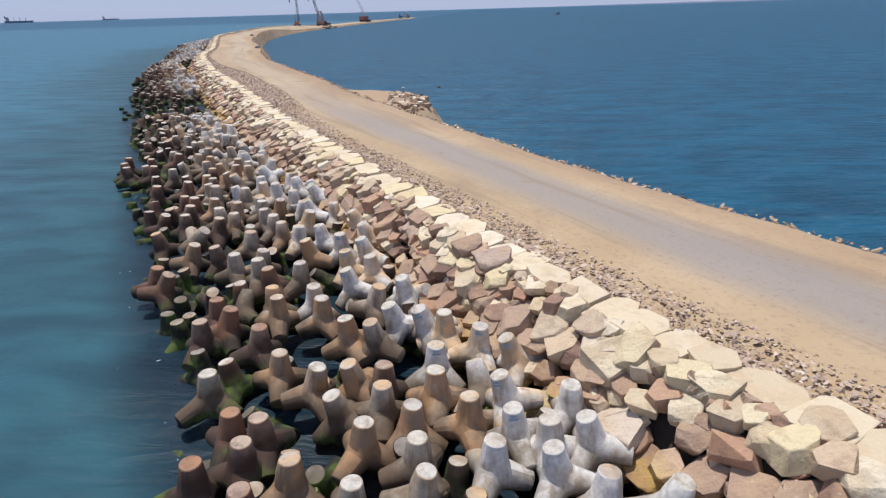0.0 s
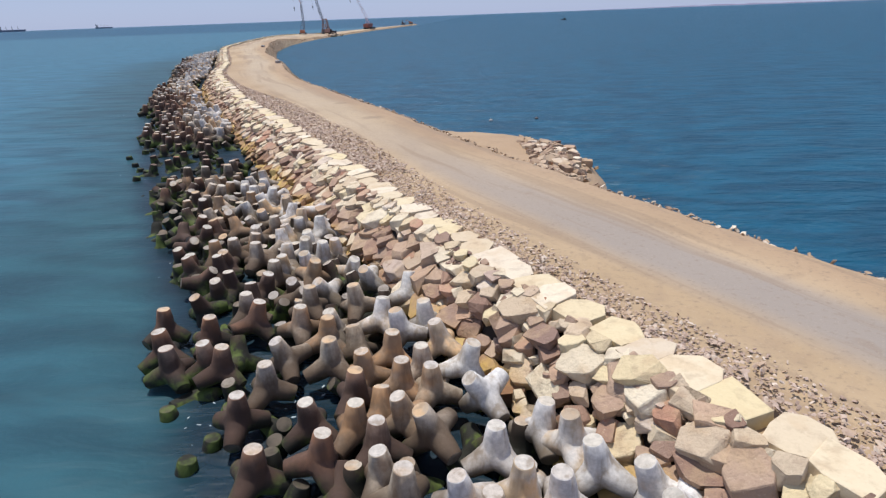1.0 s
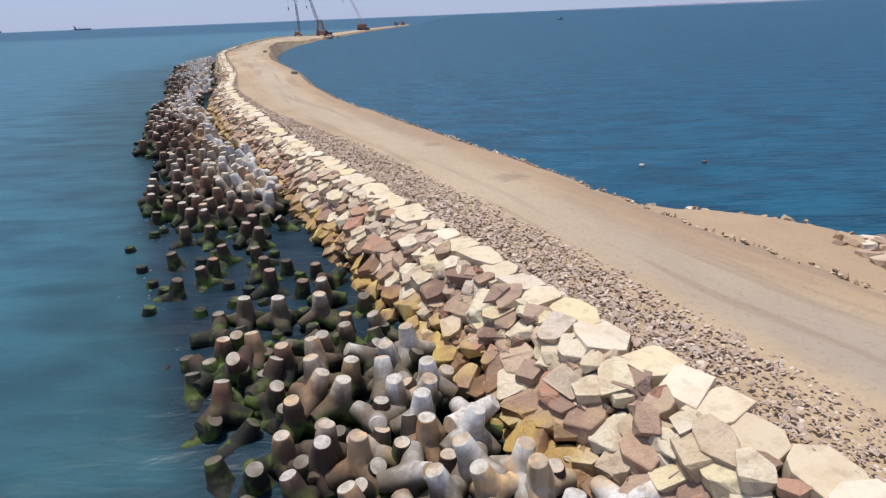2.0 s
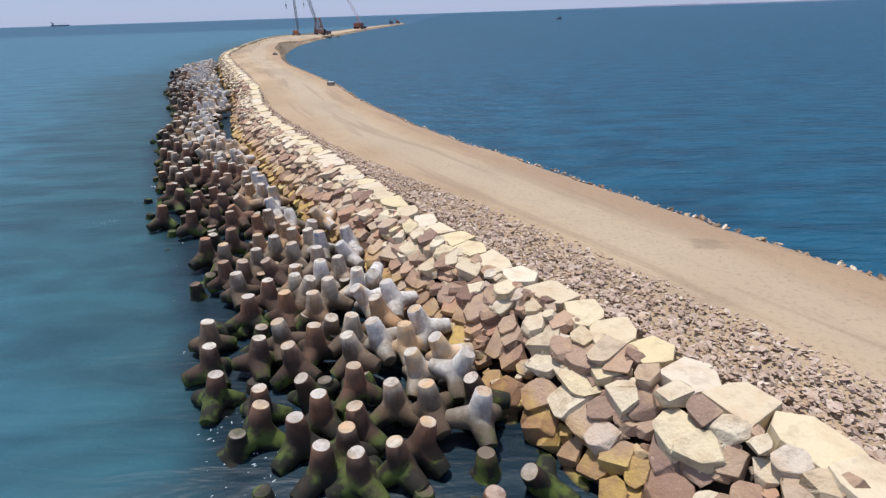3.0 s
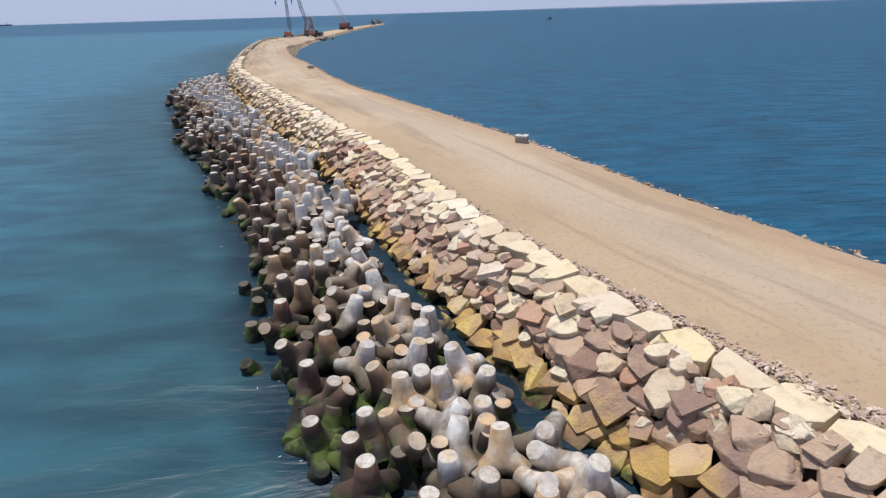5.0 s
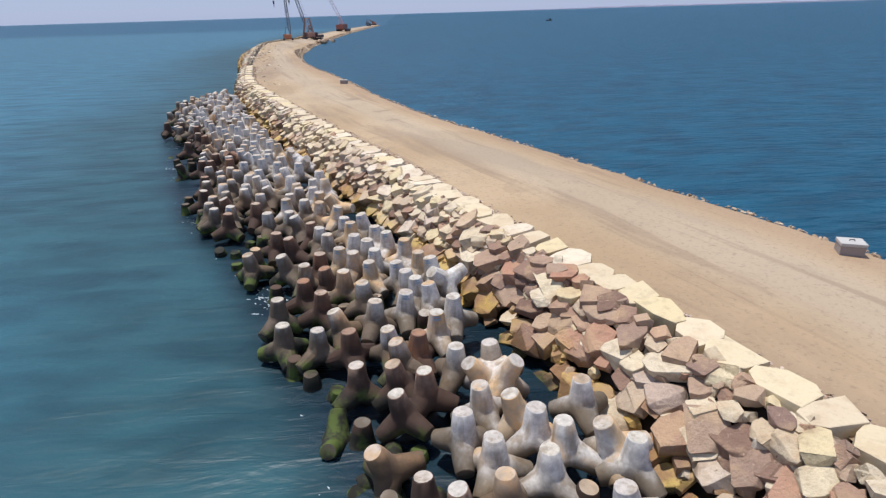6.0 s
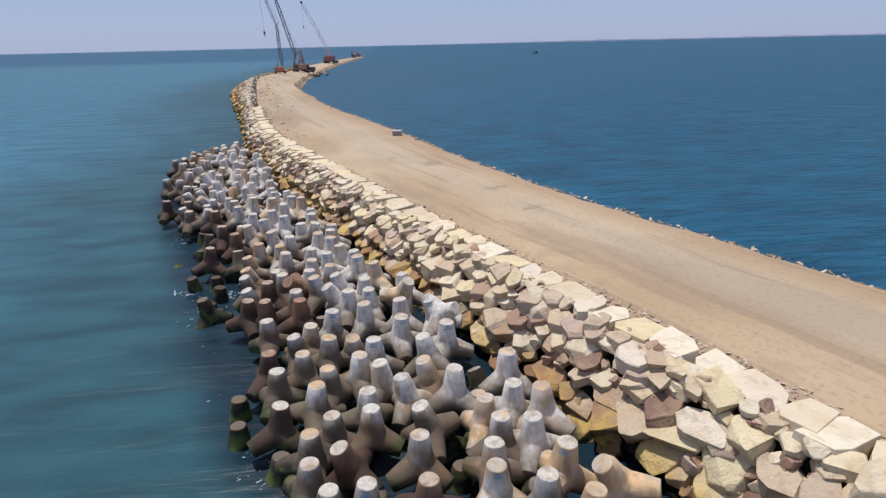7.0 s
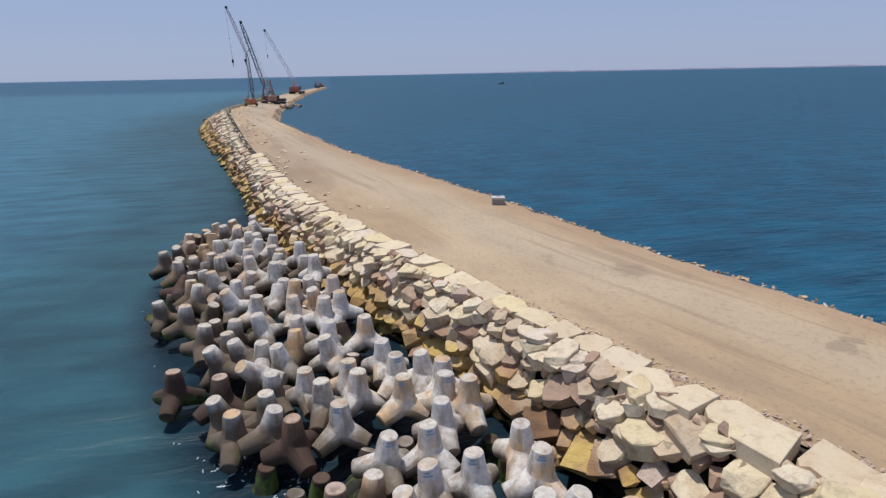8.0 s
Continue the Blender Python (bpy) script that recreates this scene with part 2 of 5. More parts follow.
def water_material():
    """Sea water: painted dark over the sunken castings for shade and weed, green over the shoal beside them, blue
    farther out and in the lee.
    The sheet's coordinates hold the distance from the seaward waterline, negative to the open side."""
    m = Mat("sea_water", 0.24)
    s = m.node("ShaderNodeSeparateXYZ")
    m.put(s.inputs[0], m.node("ShaderNodeUVMap").outputs[0])
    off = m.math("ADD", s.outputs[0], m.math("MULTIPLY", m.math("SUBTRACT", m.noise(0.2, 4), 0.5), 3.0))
    wide = m.math("ADD", s.outputs[0], m.math("MULTIPLY", m.math("SUBTRACT", m.noise(0.02, 4), 0.5), 60.0))
    shoal = m.mix(m.noise(0.06, 5), (0.014, 0.062, 0.080), (0.022, 0.084, 0.100))
    blue = m.mix(m.noise(0.02, 4), (0.003, 0.064, 0.118), (0.005, 0.086, 0.149))
    # lighter blue outside, with part of the sky's reflection in the base colour
    outer = m.mix(m.noise(0.02, 4), (0.028, 0.122, 0.178), (0.038, 0.149, 0.208))
    col = m.mix(m.step(wide, -34, 2), outer, shoal)
    # shade and weed among the castings, painted as dark base colour
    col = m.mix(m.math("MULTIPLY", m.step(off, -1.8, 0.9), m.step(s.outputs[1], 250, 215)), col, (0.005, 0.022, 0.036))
    col = m.mix(m.math("MAXIMUM", m.step(s.outputs[0], 14, 20), m.step(s.outputs[1], 640, 760)), col, blue)
    ripple_shade = m.noise(1.0, 4, 0.55, m.place((0.16, 0.42, 1)), 0.3)  # light and dark of the swell and ripples, painted into the colour
    col = m.mix(1.0, col, m.mix(m.step(ripple_shade, 0.32, 0.68), (0.66, 0.71, 0.74), (1.30, 1.27, 1.24)), "MULTIPLY")
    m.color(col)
    m.put(m.b.inputs["Roughness"], m.math("ADD", 0.42, m.math("MULTIPLY", m.step(s.outputs[0], 12, 30), 0.04)))  # a finer chop in the lee
    m.b.inputs["IOR"].default_value = 1.33
    m.b.inputs["Specular IOR Level"].default_value = 0.5
    m.b.inputs["Alpha"].default_value = 0.84
    swell = m.noise(1.0, 1.5, 0.4, m.place((0.09, 0.24, 1)), 0.1)
    chop = m.noise(1.0, 3.0, 0.55, m.place((0.34, 1.25, 1)), 0.5)
    rip = m.noise(1.0, 3, 0.6, m.place((2.4, 4.2, 1)), 0.2)
    h = m.math("ADD", m.math("MULTIPLY", swell, 0.85), m.math("ADD", m.math("MULTIPLY", chop, m.math("ADD", 0.17, m.math("MULTIPLY", m.step(s.outputs[0], 12, 26), 1.1))), m.math("MULTIPLY", rip, 0.03)))
    m.bump(h, 1.0, 0.6)
    return m.m


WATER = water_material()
SEABED = plain("seabed_silt", (0.02, 0.045, 0.05), 0.9)
FOAM = plain("sea_foam", (0.46, 0.51, 0.52), 0.6, vary=0.1)


# ---- plan of the breakwater: x by y, for the lines that run along it ----
def line(*pairs):
    ys, xs = np.array(pairs, float).T
    fine = np.arange(-60.0, 900.0, 1.0)
    raw = np.interp(fine, ys, xs)
    low, high = raw[0] - 12 * (raw[1] - raw[0]), raw[-1]
    padded = np.concatenate([np.linspace(low, raw[0], 12, endpoint=False), raw, np.full(12, high)])
    smooth = np.convolve(padded, np.hanning(25) / np.hanning(25).sum(), "valid")
    return lambda y: np.interp(y, fine, smooth)


crest = line((-60, 62), (0, 18.2), (12, 9.4), (20.6, 2.8), (31, -3.9), (48, -15.4), (60, -22.4), (72, -29.2), (83, -35.8), (97, -43.8), (106, -49.2), (124, -58.8), (132, -61.6), (140, -64.4), (148, -67.3), (156, -70.6), (167, -75.4), (176, -79.8), (186, -84), (195, -88.2), (204, -92.2), (214, -95.5), (250, -103.5), (315, -115.8), (345, -120), (380, -121.5), (464, -123.7), (570, -117.4), (739, -99.3), (1054, -89.6))
edge = line((-60, 78), (0, 33), (12, 23), (21, 15.8), (28, 10.5), (35, 5.3), (47, -2), (52, -5.4), (67, -14.5), (78, -19.8), (87, -25.8), (100, -32.8), (110, -39.4), (120, -43.9), (128, -47.7), (143, -53.4), (150, -56.2), (160, -61.2), (166, -63.6), (176, -69.0), (184, -72.3), (192, -75.4), (200, -78), (208, -80.3), (215, -82.6), (238, -90.8), (270, -98.3), (290, -102.2), (325, -107.4), (350, -109.0), (380, -110.6), (415.6, -110.8), (545.7, -107.4), (642.5, -100.9), (763.5, -93.8), (1054, -83.5))
toe = line((-60, -4.2), (0, -3.9), (45, -3.7), (60, -4.3), (75, -4.6), (86, -4.9), (100, -4.6), (112, -4.2), (136, -3.7), (150, -3.7), (164, -4.2), (176, -3.7), (190, -3.1), (200, -2.8), (215, -2.9), (250, -3.4), (275, -5.8), (310, -8.2), (900, -8.0))  # from the crest
berth = line((-60, -4.2), (0, -4.0), (45, -3.8), (60, -4.3), (75, -4.5), (86, -5.3), (100, -5.4), (150, -5.0), (180, -4.7), (190, -4.1), (200, -3.3), (900, -3.0))  # landward limit of the castings, from the crest
sea_side = line((-60, 45), (0, 4), (12, -5), (21, -12.2), (33, -18.9), (44, -26), (58, -34.8), (67, -41), (75, -45.2), (87, -51.6), (107, -63), (120, -69.6), (136, -75), (146, -79.8), (152, -82.5), (157, -86.0), (165, -90.2), (174, -93.6), (182, -96.8), (190, -100.6), (200, -103.8), (207, -104.8), (900, -104.8))
rubble_width = line((-60, 2.8), (45, 2.8), (58, 4.4), (88, 4.4), (96, 2.2), (105, 1.8), (130, 0.8), (150, 0.1), (900, 0.1))
END, TETRA_END = 764.0, 209.5
ROAD_Z, CREST_Z = 2.45, 2.95


def rise(y):
    """The crest climbs towards the seaward end."""
    return float(np.interp(y, [110, 155, 207, 260, 300, 345, 370, 400, 430, 764], [0, 0.35, 1.0, 1.25, 1.3, 0.9, 0.5, -0.4, -1.0, -1.3]))


def slab_shift(y):
    """How far the slabs stand inland of the crest line."""
    return float(np.interp(y, [12, 30, 44, 60, 68, 80, 88, 98, 106, 130, 142, 152, 177, 200], [0.5, 0.5, 0.75, 0.55, 0.4, 0.0, -0.3, 0.0, 0.2, 0.4, 0.5, -0.3, -0.35, 0.0]))


def lean(y):
    """How far the breakwater turns from +y there: the angle of its run, in radians about z."""
    return math.atan2(-(crest(y + 3) - crest(y - 3)), 6.0)


# ---- building helpers ----
def mesh_of(name, verts, faces, material=None, smooth=False, uv=None):
    me = bpy.data.meshes.new(name)
    me.from_pydata([tuple(v) for v in verts], [], [tuple(f) for f in faces])
    if uv is not None:
        layer = me.uv_layers.new(name="UVMap")
        loops = np.zeros(len(me.loops), dtype=np.int32)
        me.loops.foreach_get("vertex_index", loops)
        layer.data.foreach_set("uv", np.asarray(uv, dtype=np.float32)[loops].ravel())
    if material:
        me.materials.append(material)
    if smooth:
        me.polygons.foreach_set("use_smooth", [True] * len(me.polygons))
    me.update()
    return me


def finish(name, bm, material, smooth=False):
    me = bpy.data.meshes.new(name)
    bmesh.ops.recalc_face_normals(bm, faces=bm.faces[:])
    bm.to_mesh(me)
    bm.free()
    if material:
        me.materials.append(material)
    if smooth:
        me.polygons.foreach_set("use_smooth", [True] * len(me.polygons))
        me.set_sharp_from_angle(angle=radians(35))
    return me


def part(name, bm, material, parent, label="", smooth=False):
    ob = new(name, finish(name, bm, material, smooth))
    ob.parent = parent
    return tagged(ob, label)


def empty(name, m=None):
    ob = new(name)
    if m is not None:
        ob.matrix_world = m
    return ob


def box(bm, size, at=(0, 0, 0), turn=None, bevel=0.0):
    m = Matrix.Translation(at) @ (turn.to_4x4() if turn else Matrix()) @ Matrix.Diagonal((*size, 1))
    made = bmesh.ops.create_cube(bm, size=1, matrix=m)["verts"]
    if bevel:
        bmesh.ops.bevel(bm, geom=list({e for v in made for e in v.link_edges}), offset=bevel, segments=2, affect="EDGES", profile=0.6)
    return bm


def rod(bm, a, b, r, seg=6, r2=None):
    a, b = Vector(a), Vector(b)
    d = b - a
    m = Matrix.Translation((a + b) / 2) @ d.to_track_quat("Z", "Y").to_matrix().to_4x4()
    bmesh.ops.create_cone(bm, cap_ends=True, segments=seg, radius1=r, radius2=r if r2 is None else r2, depth=d.length, matrix=m)
    return bm


def arrays(me):
    v = np.empty(len(me.vertices) * 3, dtype=np.float64)
    me.vertices.foreach_get("co", v)
    return v.reshape(-1, 3), [tuple(p.vertices) for p in me.polygons]


def joined(name, pieces, materials, smooth=False, extra=0):
    """One mesh from (mesh, matrix, material index) pieces; extra: the material of faces marked in their own mesh."""
    verts, faces, slots, base, cache = [], [], [], 0, {}
    for me, m, slot in pieces:
        if me.name not in cache:
            cache[me.name] = (*arrays(me), np.array([p.material_index for p in me.polygons]))
        v, f, own = cache[me.name]
        a = np.array(m)
        verts.append(v @ a[:3, :3].T + a[:3, 3])
        faces.extend(tuple(i + base for i in p) for p in f)
        slots.extend(int(extra) if k else slot for k in own)
        base += len(v)
    me = mesh_of(name, np.concatenate(verts), faces)
    for mat in materials:
        me.materials.append(mat)
    me.polygons.foreach_set("material_index", slots)
    if smooth:
        me.polygons.foreach_set("use_smooth", [True] * len(faces))
        me.set_sharp_from_angle(angle=radians(35))
    return me


def loft(name, ys, profile, material, uv=False):
    """A sheet through the rows profile(y) -> list of (x, z), one row for each y."""
    rows = [profile(y) for y in ys]
    n = len(rows[0])
    verts = [(x, y, z) for y, row in zip(ys, rows) for x, z in row]
    faces = [(i * n + j, i * n + j + 1, (i + 1) * n + j + 1, (i + 1) * n + j) for i in range(len(ys) - 1) for j in range(n - 1)]
    coords = [(min(1.0, j / 20), y) for y in ys for j in range(n)] if uv else None
    return new(name, mesh_of(name, verts, faces, material, True, coords))


# ---- sea and seabed ----
def water_line(y):
    """The seaward edge of the castings, and past them the toe of the rocks."""
    k = min(max((y - 200) / 30, 0), 1)
    return float(sea_side(y)) * (1 - k) + float(crest(y) + toe(y) - 0.5) * k


sea_rows = [-4900, -2500, -1200, -600, -300, -150] + list(range(-60, 300, 4)) + list(range(300, 700, 25)) + [800, 1000, 1400, 2000, 3000, 4100, 4950]
sea_cols = [-4500, -2500, -1400, -800, -400, -200, -120, -80, -50, -30, -20, -14, -10, -7, -5, -3, -1, 1, 4, 8, 12, 15, 18, 22, 30, 50, 100, 200, 400, 800, 1500, 2800, 4500]
sea_v, sea_uv, sea_f, K = [], [], [], len(sea_cols)
for yy in sea_rows:
    base_x = water_line(min(max(yy, -59), 760))
    for d in sea_cols:
        sea_v.append((base_x + d, yy, 0.0))
        sea_uv.append((d, yy))
for i in range(len(sea_rows) - 1):
    for j in range(K - 1):
        sea_f.append((i * K + j, i * K + j + 1, (i + 1) * K + j + 1, (i + 1) * K + j))
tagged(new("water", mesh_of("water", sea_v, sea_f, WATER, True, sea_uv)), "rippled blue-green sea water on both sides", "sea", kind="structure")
bed = new("seabed", mesh_of("seabed", [(x, y, z - 5.0) for x, y, z in sea_v], sea_f, SEABED, True))
tagged(bed, "dark silty seabed under the water", "seabed", kind="structure")

# ---- embankment, road ----
def bumpy(x, y, s, a):
    return (noise.noise(Vector((x * s, y * s, 3.1)))) * a


def lee_fall(y):
    """How far the far road falls off to its sheltered edge."""
    return float(np.interp(y, [270, 340, 385, 450], [0, 2.0, 1.5, 0.3]))


def road_z(x, y):
    a, b = float(crest(y)) - 0.4, float(edge(y))
    k = min(max((x - a) / (b - a), 0), 1)
    return ROAD_Z + rise(y) - lee_fall(y) * max(0, k - 0.3) / 0.7 + 0.12 * math.sin(math.pi * k) + bumpy(x, y, 0.25, 0.10) + bumpy(x, y, 1.1, 0.04)


def road_profile(y):
    a, b = float(crest(y)) - 0.4, float(edge(y))
    row = []
    for j in range(21):
        k = j / 20
        x = a + (b - a) * k
        z = road_z(x, y)
        if k == 1:
            x += bumpy(x, y, 0.8, 0.45) + bumpy(x, y, 2.3, 0.2)
            z -= 0.15
        row.append((x, z))
    x, z = row[-1]
    row += [(x + 0.35, z - 0.35 + bumpy(x, y, 1.5, 0.2)), (x + 1.1, z * 0.5 + bumpy(x, y, 1.3, 0.3)), (x + 2.3, -0.5)]
    return row


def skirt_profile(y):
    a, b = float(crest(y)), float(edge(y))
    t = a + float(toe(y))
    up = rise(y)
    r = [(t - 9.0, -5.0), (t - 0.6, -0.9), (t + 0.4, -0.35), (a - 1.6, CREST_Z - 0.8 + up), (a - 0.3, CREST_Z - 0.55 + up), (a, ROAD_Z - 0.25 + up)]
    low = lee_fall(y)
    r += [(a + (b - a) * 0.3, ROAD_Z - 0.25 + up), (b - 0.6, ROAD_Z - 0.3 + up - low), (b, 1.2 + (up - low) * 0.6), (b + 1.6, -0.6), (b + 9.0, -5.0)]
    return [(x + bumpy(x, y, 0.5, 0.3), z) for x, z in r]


near_rows = list(np.arange(-45, 250, 1.0)) + list(np.arange(250, END + 1, 4.0))
road = tagged(loft("road", near_rows, road_profile, SAND, True), "compacted tan sandy haul road along the breakwater", "road", kind="structure")
core = tagged(loft("ground", near_rows, skirt_profile, CORE), "rubble core of the breakwater, coloured near-black as shade between the rocks", "embankment", kind="structure")


# ---- rocks ----
def rock_mesh(seed, flat=1.0, name="rock"):
    """A quarried block: a cuboid of about one metre with its corners knocked off by random planes."""
    rnd = random.Random(seed)
    bm = bmesh.new()
    bmesh.ops.create_cube(bm, size=1)
    for v in bm.verts:
        v.co += Vector((rnd.uniform(-0.16, 0.16), rnd.uniform(-0.16, 0.16), rnd.uniform(-0.09, 0.09)))
    for _ in range(rnd.randint(6, 10)):
        d = Vector((rnd.gauss(0, 1), rnd.gauss(0, 1), rnd.gauss(0, 0.32))).normalized()
        cut = bmesh.ops.bisect_plane(bm, geom=bm.verts[:] + bm.edges[:] + bm.faces[:], plane_co=d * rnd.uniform(0.42, 0.60), plane_no=d, clear_outer=True)
        rim = [g for g in cut["geom_cut"] if isinstance(g, bmesh.types.BMEdge)]
        if rim:
            bmesh.ops.contextual_create(bm, geom=rim)
    hull = bmesh.ops.convex_hull(bm, input=bm.verts[:])
    spare = [g for g in hull["geom_interior"] + hull["geom_unused"] if isinstance(g, bmesh.types.BMVert)]
    bmesh.ops.delete(bm, geom=list(set(spare)), context="VERTS")
    bmesh.ops.dissolve_limit(bm, angle_limit=radians(6), verts=bm.verts[:], edges=bm.edges[:])
    bmesh.ops.bevel(bm, geom=bm.edges[:], offset=0.06, segments=2, affect="EDGES", profile=0.6)
    for v in bm.verts:
        v.co += v.co * (noise.noise(v.co * 2.3 + Vector((seed, 0, 0))) * 0.12)
        v.co.z *= flat
    return finish(name, bm, None)


ROCKS = [rock_mesh(100 + i) for i in range(22)]
PEBBLES = []
for i in range(8):
    rnd = random.Random(700 + i)
    bm = bmesh.new()
    pts = [bm.verts.new((rnd.gauss(0, 1), rnd.gauss(0, 1), rnd.gauss(0, 0.7))) for _ in range(9)]
    for v in pts:
        v.co = v.co.normalized() * rnd.uniform(0.42, 0.55)
    bmesh.ops.convex_hull(bm, input=bm.verts[:])
    PEBBLES.append(finish("pebble", bm, None))


def with_material(meshes, material, second=None):
    made = []
    for me in meshes:
        c = me.copy()
        keep = [p.material_index for p in me.polygons]
        c.materials.clear()
        c.materials.append(material)
        if second:
            c.materials.append(second)
            c.polygons.foreach_set("material_index", keep)
        made.append(c)
    return made


def slope_z(k, y):
    """Height of the armour layer from its toe (0) to the slabs (1)."""
    return -0.2 + (CREST_Z + 0.12 + rise(y)) * k ** float(np.interp(y, [45, 55, 120, 150], [0.66, 0.75, 0.75, 0.62]))


rnd = random.Random(11)
armour = tagged(empty("armour_slope"), "sloping layer of brown and cream quarried armour rocks", "rock armour", kind="structure")
rock_own = {False: with_material(ROCKS, ROCK), True: with_material(ROCKS, ROCK_CREAM)}
CREAM, BROWNISH = True, False
large = []


def boulder(cream, x, y, wide):
    """One of the larger blocks that stand out on the slope."""
    width, shift = -float(toe(y)) - 1.7, slab_shift(y)
    k = min(max((x - (float(crest(y)) - 1.7 - width)) / (width + shift), 0), 1)
    own_rnd = random.Random(round(x * 10) * 31 + round(y * 10))
    turn = Euler((0, 0, lean(y))).to_matrix() @ Euler((own_rnd.gauss(0, 0.06), -0.55 * (1 - 0.6 * k), 0)).to_matrix() @ Euler((0, 0, own_rnd.uniform(0, 6.28))).to_matrix()
    ob = new("rock", rock_own[cream][own_rnd.randrange(len(ROCKS))])
    ob.parent = armour
    ob.matrix_local = Matrix.LocRotScale((x, y, slope_z(k, y) - 0.17 * wide), turn.to_quaternion(), (wide * 0.78, wide * 0.64, wide * 0.42))
    large.append((x, y, 0.7 * wide))


boulder(BROWNISH, 7.9, 11.1, 1.31)
boulder(BROWNISH, 6.6, 12.1, 1.36)
boulder(CREAM, 8.7, 12.1, 1.30)
boulder(BROWNISH, 6.6, 12.8, 1.17)
boulder(CREAM, 7.2, 12.9, 1.23)
boulder(CREAM, 6.5, 13.3, 1.12)
boulder(BROWNISH, 4.7, 15.1, 1.14)
boulder(BROWNISH, 4.2, 16.1, 1.42)
boulder(BROWNISH, -24.2, 60.6, 1.33)
boulder(BROWNISH, -25.2, 60.7, 1.64)
boulder(BROWNISH, -26.3, 61.2, 1.70)
boulder(CREAM, -25.7, 61.7, 1.54)
boulder(BROWNISH, -27.1, 62.2, 1.52)
boulder(CREAM, -26.6, 62.9, 1.37)
boulder(BROWNISH, -28.2, 65.5, 1.70)
boulder(CREAM, -36.7, 81.3, 1.26)
boulder(CREAM, -38.3, 82.8, 1.40)
boulder(CREAM, -40.6, 85.5, 1.10)
boulder(CREAM, -41.8, 89.1, 1.36)
boulder(CREAM, -48.0, 100.7, 1.79)
boulder(BROWNISH, -48.8, 100.9, 1.47)
boulder(CREAM, -49.3, 101.6, 1.16)
boulder(CREAM, -50.1, 104.2, 1.15)
boulder(BROWNISH, -50.8, 104.5, 1.25)
boulder(CREAM, -52.5, 105.3, 1.59)
boulder(BROWNISH, -51.9, 105.4, 1.30)
boulder(CREAM, -51.9, 107.2, 1.07)
boulder(BROWNISH, -64.7, 134.2, 1.59)
boulder(BROWNISH, -65.7, 136.0, 1.77)
boulder(CREAM, -65.1, 136.0, 1.06)
boulder(CREAM, -66.1, 138.5, 1.15)
boulder(CREAM, -67.0, 142.2, 1.30)
boulder(BROWNISH, -68.6, 145.3, 1.58)
boulder(BROWNISH, -69.5, 146.0, 1.45)
boulder(CREAM, -69.9, 147.6, 1.97)
boulder(CREAM, -69.9, 148.8, 1.92)
boulder(CREAM, -70.8, 150.2, 1.51)
boulder(CREAM, -71.7, 152.0, 1.50)
boulder(CREAM, -73.3, 155.6, 1.58)
boulder(CREAM, -73.5, 156.8, 1.35)
boulder(CREAM, -74.2, 157.7, 1.66)
boulder(CREAM, -75.3, 159.2, 1.94)
boulder(CREAM, -74.9, 160.6, 1.78)
boulder(CREAM, -75.8, 160.8, 1.21)
boulder(CREAM, -78.3, 166.9, 1.32)
boulder(CREAM, -78.9, 167.3, 1.08)
boulder(CREAM, -79.1, 168.4, 1.46)
boulder(CREAM, -79.7, 169.7, 1.99)
boulder(CREAM, -80.2, 171.1, 1.87)
boulder(CREAM, -81.5, 173.9, 1.18)
boulder(CREAM, -82.5, 176.6, 1.29)
boulder(CREAM, -82.7, 177.3, 1.54)
boulder(CREAM, -83.2, 178.8, 1.59)
boulder(CREAM, -84.0, 179.9, 1.74)
boulder(CREAM, -84.4, 181.0, 1.42)
boulder(BROWNISH, -85.1, 181.1, 1.76)
boulder(CREAM, -85.5, 184.1, 1.24)

